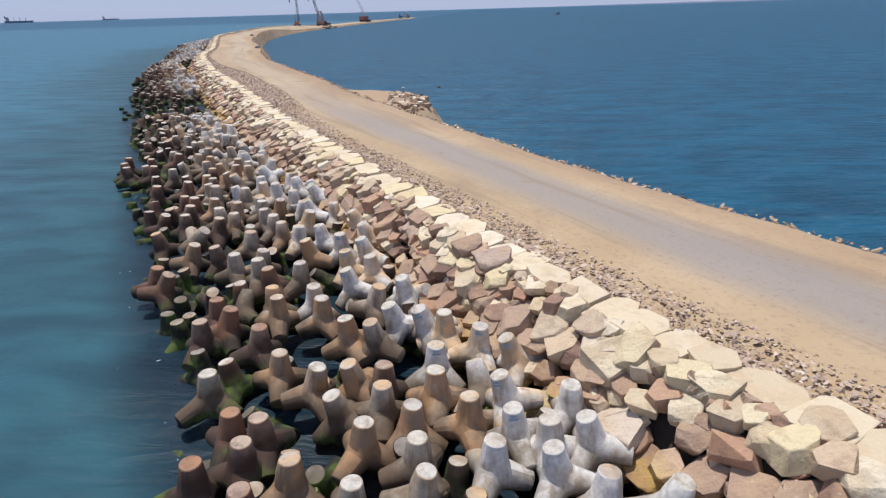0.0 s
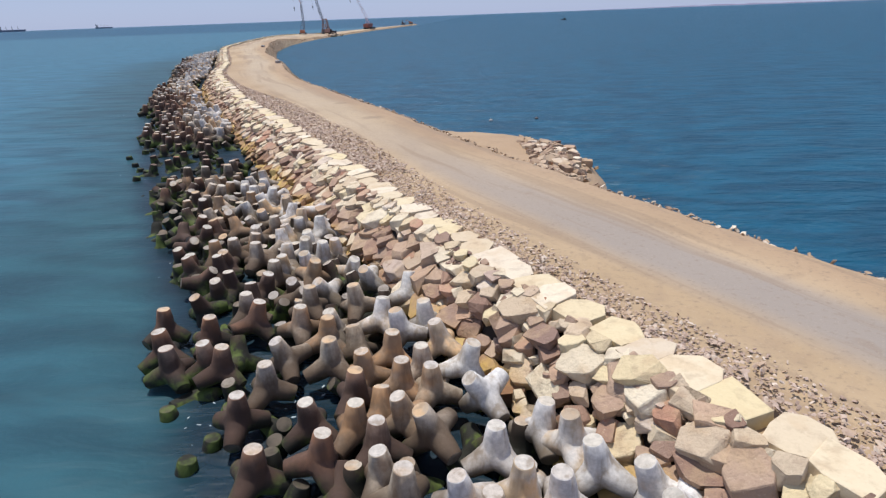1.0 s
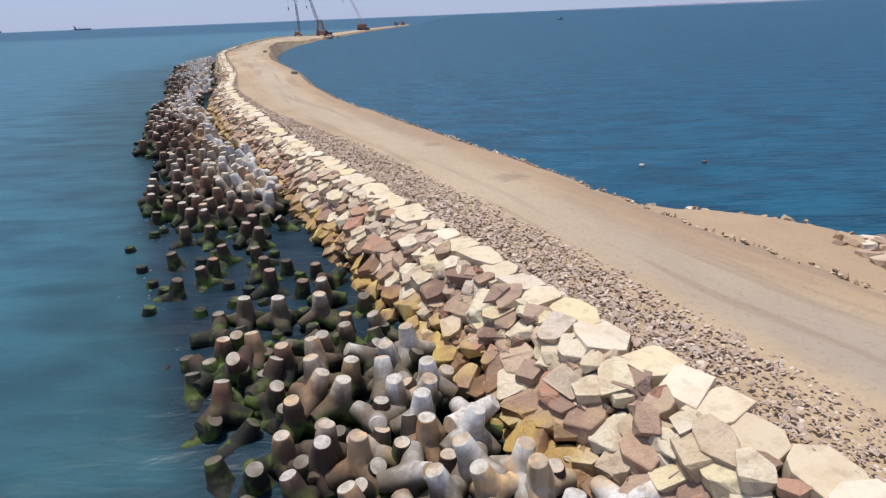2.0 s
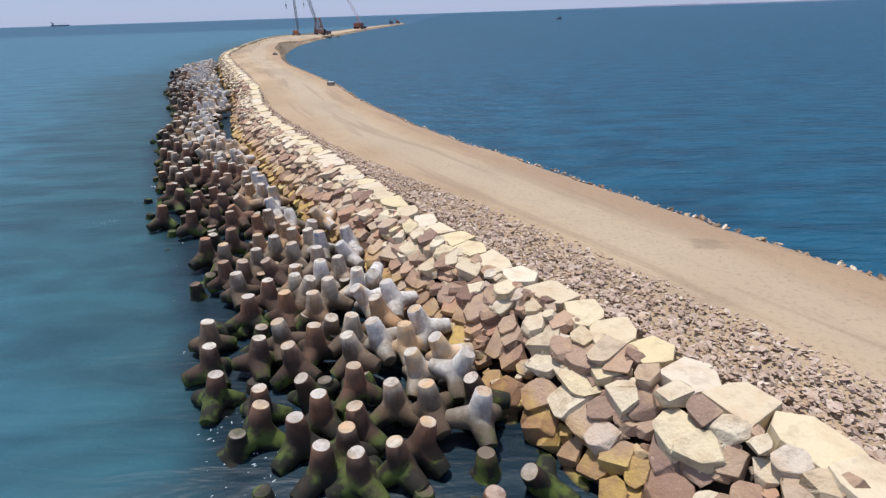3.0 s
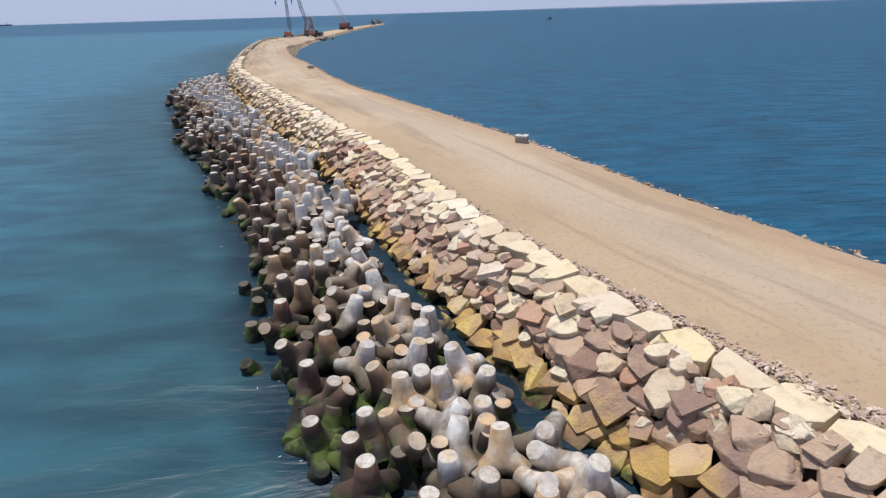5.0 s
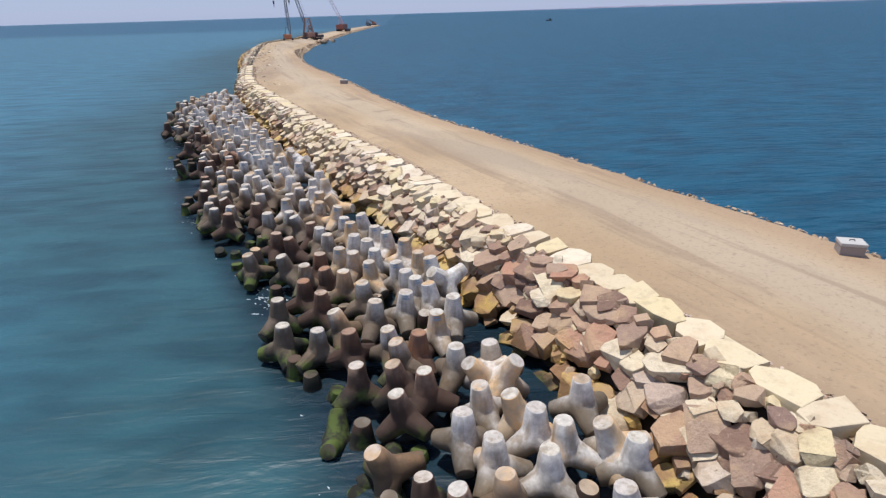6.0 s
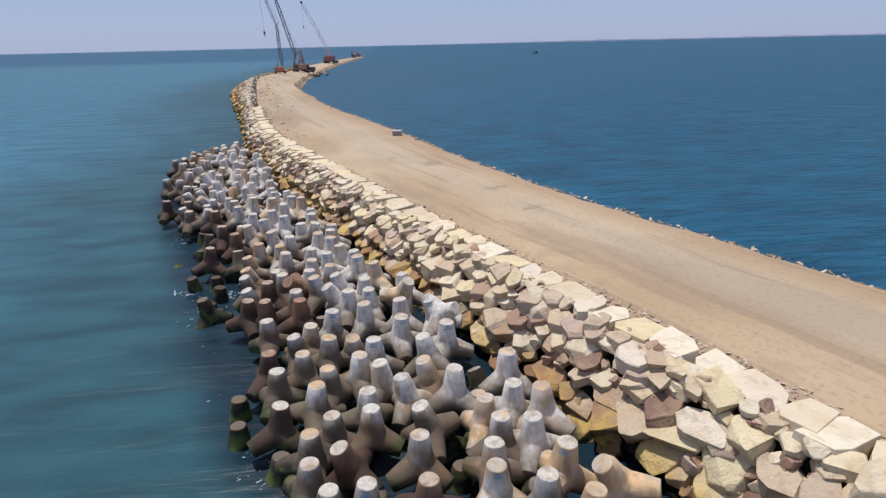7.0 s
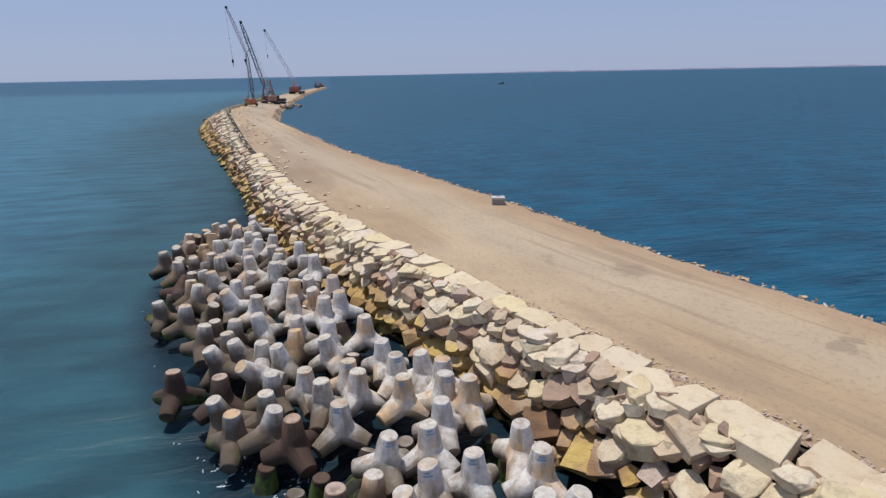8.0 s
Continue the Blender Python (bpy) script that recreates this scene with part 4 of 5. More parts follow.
stand(BROWN, -41.6, 75.0, 0, 18)
stand(WORN, -38.3, 75.1, 5, -171)
stand(WORN, -39.4, 75.3, 5, -168)
stand(BROWN, -43.6, 75.5, 5, 21)
stand(BROWN, -40.7, 76.2, 1, 13)
stand(BROWN, -45.3, 76.3, 9, 22)
stand(PALE, -37.0, 76.4, 26, -20)
stand(PALE, -38.9, 76.7, 17, -162)
stand(PALE, -38.1, 77.3, 22, -162)
stand(BROWN, -43.2, 77.5, 10, -153)
stand(BROWN, -46.1, 77.8, 6, 25)
stand(WORN, -41.2, 77.8, 13, -158)
stand(BROWN, -44.4, 78.1, 9, 18)
stand(PALE, -39.2, 78.2, 4, -170)
stand(BROWN, -42.5, 78.5, 3, 15)
stand(PALE, -40.4, 78.5, 16, -160)
stand(WORN, -44.0, 79.0, 8, -155)
stand(WORN, -41.2, 79.0, 5, 10)
stand(PALE, -38.9, 79.0, 20, -162)
stand(WORN, -46.8, 79.4, 4, 26)
# run 80 to 90
stand(WORN, -40.5, 80.1, 13, -163)
stand(WORN, -43.1, 80.9, 2, 179)
stand(PALE, -41.4, 81.0, 35, -150)
stand(BROWN, -44.3, 81.1, 1, -175)
stand(BROWN, -45.8, 81.1, 4, 7)
stand(PALE, -40.2, 81.3, 18, 178)
stand(WORN, -42.7, 82.0, 1, 175)
stand(PALE, -40.8, 82.1, 45, -74)
stand(WORN, -43.5, 82.2, 21, -21)
stand(BROWN, -45.4, 82.4, 3, 6)
stand(WORN, -44.3, 82.7, 0, 2)
stand(PALE, -41.6, 82.7, 2, 172)
stand(WORN, -47.1, 83.3, 2, -163)
stand(WORN, -44.5, 83.5, 2, 2)
stand(PALE, -43.4, 83.7, 0, -2)
stand(WORN, -42.7, 84.1, 3, 178)
stand(LOW, -49.5, 84.2, 2, -155)
stand(BROWN, -46.1, 84.4, 21, -153)
stand(BROWN, -47.2, 84.5, 6, 10)
stand(BROWN, -48.2, 84.7, 2, -160)
stand(WORN, -43.9, 85.3, 1, -0)
stand(PALE, -42.9, 85.6, 26, -164)
stand(WORN, -47.0, 85.8, 2, 11)
stand(WORN, -45.3, 86.0, 4, -172)
stand(WORN, -49.0, 86.8, 3, 16)
stand(PALE, -44.2, 87.1, 1, -178)
stand(WORN, -46.5, 87.1, 1, 9)
stand(WORN, -47.5, 87.6, 3, -166)
stand(PALE, -43.0, 87.6, 13, -175)
stand(WORN, -44.9, 87.6, 7, -171)
stand(BROWN, -50.3, 87.7, 5, 19)
stand(WORN, -45.8, 87.9, 7, -169)
stand(WORN, -46.4, 88.7, 2, -170)
stand(WORN, -44.9, 88.7, 11, -2)
stand(BROWN, -49.3, 88.7, 2, 17)
stand(WORN, -47.0, 89.8, 11, -164)
# run 90 to 100
stand(BROWN, -48.5, 90.4, 3, -164)
stand(PALE, -45.3, 90.5, 37, -153)
stand(WORN, -48.0, 91.0, 2, -167)
stand(BROWN, -50.4, 91.5, 3, -178)
stand(LOW, -51.8, 91.9, 1, 21)
stand(BROWN, -53.0, 92.2, 5, 8)
stand(BROWN, -50.6, 92.3, 23, -156)
stand(WEEDY, -54.5, 92.4, 7, 13)
stand(BROWN, -51.9, 92.9, 3, 4)
stand(PALE, -48.6, 93.1, 16, -176)
stand(LOW, -52.7, 93.1, 1, 22)
stand(BROWN, -55.5, 93.7, 8, 15)
stand(LOW, -54.4, 94.0, 5, -159)
stand(WORN, -50.9, 94.1, 34, -146)
stand(WEEDY, -53.3, 94.1, 9, -160)
stand(BROWN, -52.1, 94.8, 3, 4)
stand(BROWN, -53.9, 94.8, 2, -165)
stand(PALE, -49.0, 95.3, 1, 174)
stand(WEEDY, -57.5, 95.7, 9, 19)
stand(BROWN, -54.3, 96.1, 10, -159)
stand(WORN, -50.0, 96.2, 10, -9)
stand(WORN, -50.9, 96.4, 3, -177)
stand(BROWN, -53.4, 96.5, 9, -163)
stand(BROWN, -55.8, 96.9, 14, 9)
stand(LOW, -52.5, 97.6, 3, 5)
stand(WEEDY, -57.9, 97.7, 44, -116)
stand(PALE, -50.6, 98.0, 3, -178)
stand(WORN, -51.8, 98.4, 2, 3)
stand(BROWN, -53.5, 98.6, 9, -165)
stand(BROWN, -57.3, 98.6, 4, 19)
stand(PALE, -51.3, 99.0, 2, 1)
stand(WEEDY, -59.4, 99.1, 10, 21)
stand(WEEDY, -55.3, 99.5, 6, 11)
# run 100 to 110
stand(BROWN, -54.7, 100.4, 5, 9)
stand(BROWN, -57.7, 101.0, 4, 18)
stand(BROWN, -53.3, 101.5, 8, 167)
stand(BROWN, -57.4, 101.7, 2, -176)
stand(BROWN, -56.2, 101.9, 0, 175)
stand(BROWN, -59.6, 102.1, 1, 12)
stand(BROWN, -54.2, 102.2, 6, 171)
stand(BROWN, -58.0, 102.4, 0, -175)
stand(BROWN, -57.2, 102.7, 2, -1)
stand(BROWN, -55.1, 102.9, 2, 172)
stand(WORN, -59.2, 103.2, 5, 7)
stand(BROWN, -56.6, 103.5, 1, -3)
stand(WORN, -55.8, 104.1, 3, 177)
stand(WORN, -54.3, 104.2, 6, 172)
stand(BROWN, -59.1, 104.4, 4, 6)
stand(WEEDY, -57.6, 104.5, 41, -48)
stand(WEEDY, -61.7, 104.9, 6, -152)
stand(BROWN, -60.5, 104.9, 4, 12)
stand(PALE, -56.5, 105.3, 3, -180)
stand(WORN, -59.2, 105.7, 3, 7)
stand(PALE, -55.2, 106.0, 27, -167)
stand(WORN, -57.2, 106.3, 2, -0)
stand(WEEDY, -60.3, 106.6, 4, -165)
stand(PALE, -55.8, 106.8, 13, -176)
stand(WORN, -58.1, 107.5, 4, -174)
stand(WORN, -61.3, 107.9, 3, 13)
stand(WORN, -59.4, 108.2, 27, -154)
stand(BROWN, -61.9, 108.5, 5, 13)
stand(PALE, -56.8, 108.8, 1, -1)
stand(BROWN, -60.7, 108.9, 6, 9)
stand(WORN, -59.1, 109.1, 0, 6)
stand(BROWN, -63.2, 109.9, 6, 15)
stand(WORN, -58.1, 109.9, 0, -176)
stand(PALE, -56.9, 110.0, 25, -166)
# run 110 to 120
stand(BROWN, -60.5, 110.7, 19, -0)
stand(PALE, -58.4, 111.0, 18, -167)
stand(WORN, -59.2, 111.2, 7, -170)
stand(WORN, -61.8, 111.2, 1, 13)
stand(BROWN, -62.9, 112.0, 3, 14)
stand(BROWN, -64.5, 113.2, 0, 19)
# run 130 to 140
stand(PALE, -68.3, 133.5, 11, 165)
stand(BROWN, -72.1, 134.2, 8, -177)
stand(WORN, -70.9, 134.4, 5, 174)
stand(PALE, -69.7, 134.9, 4, 168)
stand(PALE, -67.4, 135.0, 1, -28)
stand(PALE, -68.1, 135.6, 22, 177)
stand(PALE, -71.0, 135.6, 2, 173)
stand(WORN, -74.2, 135.8, 24, -149)
stand(PALE, -69.1, 135.8, 6, 167)
stand(LOW, -73.4, 136.2, 39, -48)
stand(PALE, -69.7, 136.4, 2, 167)
stand(PALE, -71.7, 136.7, 1, 175)
stand(PALE, -70.3, 137.1, 16, -178)
stand(WEEDY, -73.0, 137.2, 2, -178)
stand(PALE, -68.1, 137.5, 5, 164)
stand(PALE, -71.1, 137.7, 7, 178)
stand(BROWN, -73.6, 138.0, 13, -167)
stand(LOW, -74.7, 138.1, 3, 5)
stand(PALE, -69.8, 138.6, 28, -34)
stand(PALE, -71.3, 138.8, 36, -156)
stand(BROWN, -72.7, 138.8, 3, -179)
stand(BROWN, -73.7, 139.4, 12, -168)
stand(WORN, -70.5, 139.7, 7, 176)
stand(BROWN, -74.9, 139.7, 1, -172)
stand(WORN, -71.6, 139.8, 1, -5)
# run 140 to 150
stand(WEEDY, -75.7, 140.4, 16, -3)
stand(WORN, -73.6, 140.6, 12, -169)
stand(BROWN, -72.8, 140.9, 3, -2)
stand(WORN, -73.9, 141.5, 6, -173)
stand(BROWN, -75.3, 141.7, 3, -170)
stand(LOW, -77.4, 141.9, 3, 13)
stand(PALE, -72.1, 142.0, 0, 178)
stand(WORN, -76.5, 142.2, 2, 11)
stand(WORN, -77.9, 142.8, 2, 14)
stand(PALE, -71.4, 143.0, 1, 176)
stand(WORN, -74.4, 143.5, 4, 2)
stand(PALE, -73.2, 143.8, 3, -1)
stand(PALE, -72.3, 144.2, 9, 158)
stand(PALE, -72.8, 144.9, 5, 158)
stand(WORN, -78.5, 144.9, 2, 14)
stand(BROWN, -76.7, 144.9, 1, -7)
stand(WORN, -75.0, 145.1, 4, 168)
stand(PALE, -72.1, 145.2, 46, -147)
stand(WORN, -73.2, 145.6, 4, 161)
stand(BROWN, -77.6, 146.1, 2, -180)
stand(WORN, -75.9, 146.4, 0, 171)
stand(PALE, -73.6, 146.6, 5, 164)
stand(PALE, -72.1, 146.7, 9, 161)
stand(BROWN, -76.8, 147.0, 5, 179)
stand(PALE, -74.8, 147.0, 4, 169)
stand(PALE, -72.6, 147.4, 4, 161)
stand(WORN, -77.8, 147.7, 1, -1)
stand(LOW, -79.3, 148.0, 4, 2)
stand(WORN, -75.6, 148.2, 0, 171)
stand(PALE, -74.6, 148.2, 1, -14)
stand(BROWN, -77.2, 148.6, 2, -4)
stand(PALE, -76.3, 148.9, 1, -7)
stand(PALE, -73.2, 148.9, 1, -19)
stand(WORN, -79.1, 149.0, 14, -165)
stand(WORN, -75.0, 149.3, 1, 169)
stand(WORN, -80.9, 149.8, 7, -164)
# run 150 to 160
stand(PALE, -74.1, 150.1, 4, 169)
stand(WEEDY, -78.0, 150.2, 3, -2)
stand(PALE, -75.7, 150.2, 2, -9)
stand(WORN, -77.1, 150.8, 2, -4)
stand(PALE, -74.7, 151.0, 2, 170)
stand(BROWN, -79.1, 151.0, 11, -168)
stand(WORN, -77.6, 151.8, 3, -2)
stand(BROWN, -79.9, 151.9, 5, 4)
stand(PALE, -76.0, 151.9, 1, -7)
stand(WEEDY, -82.2, 151.9, 2, -165)
stand(PALE, -76.4, 152.7, 1, -5)
stand(BROWN, -78.2, 152.7, 5, -176)
stand(WEEDY, -80.2, 152.8, 5, 4)
stand(PALE, -75.5, 152.8, 9, 177)
stand(WEEDY, -82.7, 153.5, 4, -163)
stand(LOW, -80.6, 153.8, 5, 5)
stand(WORN, -79.3, 153.9, 17, -167)
stand(PALE, -76.9, 154.5, 13, -10)
stand(WORN, -79.7, 154.8, 5, 3)
stand(WORN, -81.0, 155.0, 0, 9)
stand(WEEDY, -82.2, 155.0, 7, 8)
stand(WORN, -78.1, 155.7, 3, -1)
stand(BROWN, -83.5, 155.9, 4, 13)
stand(PALE, -77.7, 156.4, 34, -170)
stand(WORN, -79.1, 156.4, 1, 162)
stand(BROWN, -82.1, 156.9, 2, -5)
stand(PALE, -80.3, 157.0, 2, 169)
stand(WORN, -84.7, 157.2, 5, 4)
stand(PALE, -83.7, 157.2, 4, 1)
stand(PALE, -78.3, 157.3, 5, -25)
stand(WORN, -80.2, 157.8, 1, 168)
stand(WORN, -85.3, 158.2, 5, 7)
stand(BROWN, -84.5, 158.6, 16, -159)
stand(PALE, -78.9, 158.6, 2, 165)
stand(WORN, -82.2, 158.6, 1, -3)
stand(LOW, -81.0, 158.7, 1, -8)
stand(WORN, -79.8, 158.8, 1, 168)
stand(WORN, -85.4, 159.4, 4, 8)
stand(PALE, -80.1, 159.7, 0, 169)
stand(LOW, -86.4, 159.8, 7, 9)
stand(WORN, -82.1, 159.8, 16, -171)
stand(PALE, -78.3, 159.8, 5, 166)
# run 160 to 170
stand(WORN, -83.6, 160.1, 1, 2)
stand(WORN, -84.8, 160.1, 1, -172)
stand(PALE, -79.1, 160.2, 1, 167)
stand(BROWN, -86.5, 161.0, 7, 9)
stand(PALE, -83.7, 161.0, 2, 2)
stand(PALE, -80.8, 161.4, 2, -9)
stand(PALE, -82.6, 161.5, 12, -173)
stand(LOW, -88.1, 161.6, 2, 16)
stand(PALE, -85.4, 161.7, 6, 5)
stand(PALE, -78.9, 161.9, 1, 167)
stand(WORN, -81.8, 162.2, 13, -176)
stand(PALE, -83.3, 162.4, 5, -175)
stand(WORN, -85.1, 162.6, 3, -170)
stand(WORN, -86.9, 162.9, 3, 12)
stand(PALE, -84.0, 163.1, 3, 2)
stand(LOW, -88.4, 163.1, 2, 16)
stand(PALE, -81.7, 163.7, 13, -176)
stand(WORN, -86.1, 163.8, 1, 9)
stand(PALE, -83.5, 164.0, 1, -177)
stand(BROWN, -87.4, 164.2, 5, 11)
stand(PALE, -80.7, 164.4, 1, -7)
stand(WORN, -85.2, 164.6, 3, 6)
stand(WORN, -86.6, 165.1, 9, -164)
stand(PALE, -82.4, 165.3, 3, -3)
stand(PALE, -80.2, 165.4, 56, -55)
stand(WORN, -86.0, 165.8, 6, 6)
stand(PALE, -81.2, 166.4, 18, -176)
stand(PALE, -85.2, 166.7, 5, 4)
stand(WORN, -87.9, 166.7, 2, -166)
stand(PALE, -82.4, 166.8, 4, 157)
stand(PALE, -83.9, 166.9, 2, 163)
stand(BROWN, -86.7, 168.1, 2, -6)
stand(PALE, -83.7, 168.2, 1, 164)
stand(PALE, -84.6, 168.3, 5, -18)
stand(PALE, -81.9, 168.4, 30, -51)
stand(BROWN, -88.3, 168.6, 1, -175)
stand(BROWN, -89.1, 168.9, 5, 3)
stand(PALE, -85.6, 169.0, 28, -163)
stand(WORN, -87.0, 169.1, 1, -3)
stand(PALE, -83.9, 169.3, 3, -18)
stand(PALE, -82.2, 169.3, 7, 163)
# run 170 to 180
stand(WORN, -89.4, 170.0, 15, -160)
stand(BROWN, -87.5, 170.1, 49, -121)
stand(PALE, -85.3, 170.2, 17, -176)
stand(PALE, -86.3, 170.2, 9, -178)
stand(BROWN, -88.5, 170.5, 1, 3)
stand(PALE, -83.5, 170.9, 8, 170)
stand(WORN, -87.9, 171.1, 0, 2)
stand(PALE, -86.6, 171.2, 3, -5)
stand(WORN, -85.6, 171.4, 1, -8)
stand(WORN, -89.8, 171.5, 15, -160)
stand(PALE, -84.3, 171.9, 3, -176)
stand(WEEDY, -91.9, 172.4, 7, 10)
stand(WORN, -89.9, 172.4, 18, -159)
stand(PALE, -86.6, 172.4, 3, -5)
stand(PALE, -84.5, 172.7, 5, 173)
stand(PALE, -85.9, 173.0, 3, 177)
stand(LOW, -91.6, 173.4, 7, 9)
stand(WORN, -85.3, 173.8, 7, 177)
stand(WORN, -88.1, 173.8, 4, -0)
stand(WORN, -86.8, 173.9, 5, -5)
stand(WORN, -90.2, 174.1, 12, -164)
stand(LOW, -92.2, 174.9, 1, 14)
stand(PALE, -88.6, 175.0, 0, -177)
stand(LOW, -93.5, 175.0, 6, -158)
stand(PALE, -85.8, 175.0, 6, -8)
stand(WORN, -89.9, 175.9, 1, 6)
stand(PALE, -86.6, 176.0, 3, -4)
stand(WORN, -88.2, 176.2, 4, 0)
stand(PALE, -85.9, 176.2, 2, -6)
stand(BROWN, -92.7, 176.4, 8, 11)
stand(PALE, -85.9, 177.1, 2, -5)
stand(PALE, -89.5, 177.5, 10, -170)
stand(WORN, -86.9, 177.8, 20, -11)
stand(WORN, -87.8, 178.0, 2, 159)
stand(BROWN, -91.7, 178.1, 1, 10)
stand(PALE, -91.2, 179.2, 12, -174)
stand(PALE, -87.3, 179.5, 1, -23)
stand(BROWN, -92.9, 179.9, 2, 12)
stand(PALE, -89.1, 180.0, 1, 166)
stand(PALE, -90.4, 180.0, 8, -169)
# run 180 to 190
stand(PALE, -87.5, 180.7, 3, 162)
stand(PALE, -91.3, 181.5, 7, -9)
stand(PALE, -90.1, 181.6, 2, 173)
stand(LOW, -87.5, 181.8, 1, 162)
stand(LOW, -93.4, 182.1, 5, 1)
stand(PALE, -89.5, 182.6, 2, 171)
stand(LOW, -87.8, 182.8, 0, 164)
stand(LOW, -95.1, 183.0, 6, 5)
stand(BROWN, -94.2, 183.3, 1, 6)
stand(PALE, -88.4, 183.4, 1, -14)
stand(PALE, -92.7, 183.6, 1, 1)
stand(PALE, -89.1, 183.9, 5, 2)
stand(WORN, -94.8, 184.1, 15, -1)
stand(PALE, -90.5, 184.3, 2, -8)
stand(WORN, -96.2, 184.3, 2, 11)
stand(PALE, -89.0, 184.9, 1, 170)
stand(WORN, -95.2, 185.1, 1, -170)
stand(WORN, -93.3, 185.1, 1, -176)
stand(PALE, -92.0, 185.2, 4, -3)
stand(WORN, -97.0, 185.4, 16, -156)
stand(PALE, -89.7, 185.6, 7, 176)
stand(PALE, -90.6, 185.8, 2, 176)
stand(PALE, -92.3, 186.1, 4, -2)
stand(PALE, -93.9, 186.1, 1, 5)
stand(WORN, -95.1, 186.3, 1, 8)
stand(BROWN, -97.0, 186.8, 3, 12)
stand(PALE, -91.0, 187.0, 2, 177)
stand(PALE, -96.3, 187.2, 42, -141)
stand(BROWN, -98.9, 187.9, 3, 16)
stand(PALE, -93.2, 188.2, 13, -171)
stand(PALE, -95.1, 188.3, 11, -167)
stand(WORN, -95.7, 188.8, 1, 8)
stand(WORN, -97.8, 189.1, 22, -155)
stand(PALE, -91.5, 189.3, 0, -2)
stand(WORN, -96.9, 189.4, 15, -161)
stand(PALE, -93.0, 189.5, 5, -0)
# run 190 to 200
stand(WORN, -97.3, 190.3, 2, -167)
stand(WORN, -98.4, 191.4, 10, 10)
stand(WORN, -97.1, 191.4, 7, 8)
stand(PALE, -96.2, 191.5, 12, -165)
stand(PALE, -93.2, 191.9, 5, 0)
stand(PALE, -92.5, 192.3, 2, -179)
stand(PALE, -94.7, 192.8, 2, -174)
stand(PALE, -96.4, 193.5, 7, 6)
stand(WORN, -99.8, 194.0, 4, 14)
stand(PALE, -98.1, 194.9, 18, -161)
stand(WORN, -101.4, 195.3, 6, -160)
stand(WORN, -99.7, 196.5, 8, 11)
stand(WORN, -95.9, 197.6, 6, 5)
stand(PALE, -93.8, 197.8, 3, -176)
stand(WORN, -99.4, 198.2, 9, -164)
stand(PALE, -97.5, 199.4, 5, -169)
# run 200 to 210
stand(WORN, -99.3, 200.4, 3, -167)
stand(PALE, -94.7, 200.5, 1, -176)
stand(WORN, -101.8, 201.1, 2, 15)
stand(WORN, -98.4, 202.8, 20, 4)
stand(WORN, -103.3, 203.8, 1, -163)
stand(WORN, -100.0, 203.9, 0, 12)
stand(WORN, -102.4, 207.0, 8, 12)

near_spots = defaultdict(list)
for at, _, _, _, _ in stood:
    near_spots[int(at.y // 3)].append((at.x, at.y))


def inside(u, y):
    """Whether a casting stands farther out to sea near there, or none is known."""
    beside = [share(px, py) for c in (int(y // 3) - 1, int(y // 3), int(y // 3) + 1) for px, py in near_spots[c]]
    return len(beside) < 8 or u > min(beside) - 0.02


def taken(x, y, room):
    k = int(y // 3)
    return any((x - px) ** 2 + (y - py) ** 2 < room * room for c in (k - 1, k, k + 1) for px, py in near_spots[c])


spots = []  # the rest of the field, packed between those
for layer, (pitch_y, pitch_x) in enumerate(((1.08, 1.20), (1.12, 1.26))):
    y = -18.0 + 0.8 * layer
    odd = 0
    while y < TETRA_END:
        a, big = lean(y), unit(y)
        left, right = reach(y)
        if y > 206:
            left += (y - 206) * 0.3
        late = min(max((y - 138) / 20, 0), 1)  # the last stretch stands upright and well apart
        n = max(3, round((right - left) * math.cos(a) / pitch_x))
        for j in range(n + 1):
            u = (j + (0.5 if odd else 0.0) + rnd.uniform(-0.25, 0.25)) / n
            x, yy = left + (right - left) * u, y + rnd.uniform(-0.4, 0.4) * big
            g = gap_share(yy, u)
            roll, again, tilt = rnd.random(), rnd.random(), rnd.gauss(0, 0.28 - 0.06 * late)
            if rnd.random() > 0.70 + 0.22 * late:
                tilt = rnd.uniform(-1.5, 1.5)
            ax, spin, dz = rnd.uniform(0, 6.28), rnd.uniform(0, 6.28), rnd.uniform(-0.2, 0.2)
            if u > 1.04 or (g > 0.95 and u > 0.66) or taken(x, yy, (1.25 if layer else 0.85) * big) or not inside(u, yy):
                continue
            if roll < g * (0.34 + 0.40 * layer) + (0.25 + late * 0.3 if layer == 0 else 0.0) + (1 - late) * 0.12 * (u < 0.55) or (layer == 1 and (u < 0.06 or again < 0.06 + 0.25 * (u < 0.2))):
                continue
            z = top_of(u, yy) - 0.25 - 1.2 * big - (0.75 * big if layer == 0 else 0.0) - 0.35 * g + dz - 0.2 * late * (layer == 0)
            spots.append((x, yy, z, tilt, ax, spin, u, layer))
        odd ^= 1
        y += pitch_y * math.cos(a)


for _ in range(40):  # drowned castings outside the field, their tops just clear of the water
    yy = rnd.uniform(8, 205)
    x, z, tilt = float(sea_side(yy)) - abs(rnd.gauss(0, 0.5)) + 0.4, rnd.uniform(-1.2, -0.85), rnd.gauss(0, 0.5)
    if not taken(x, yy, 1.0):
        spots.append((x, yy, z, tilt, rnd.uniform(0, 6.28), rnd.uniform(0, 6.28), -0.5, 0))


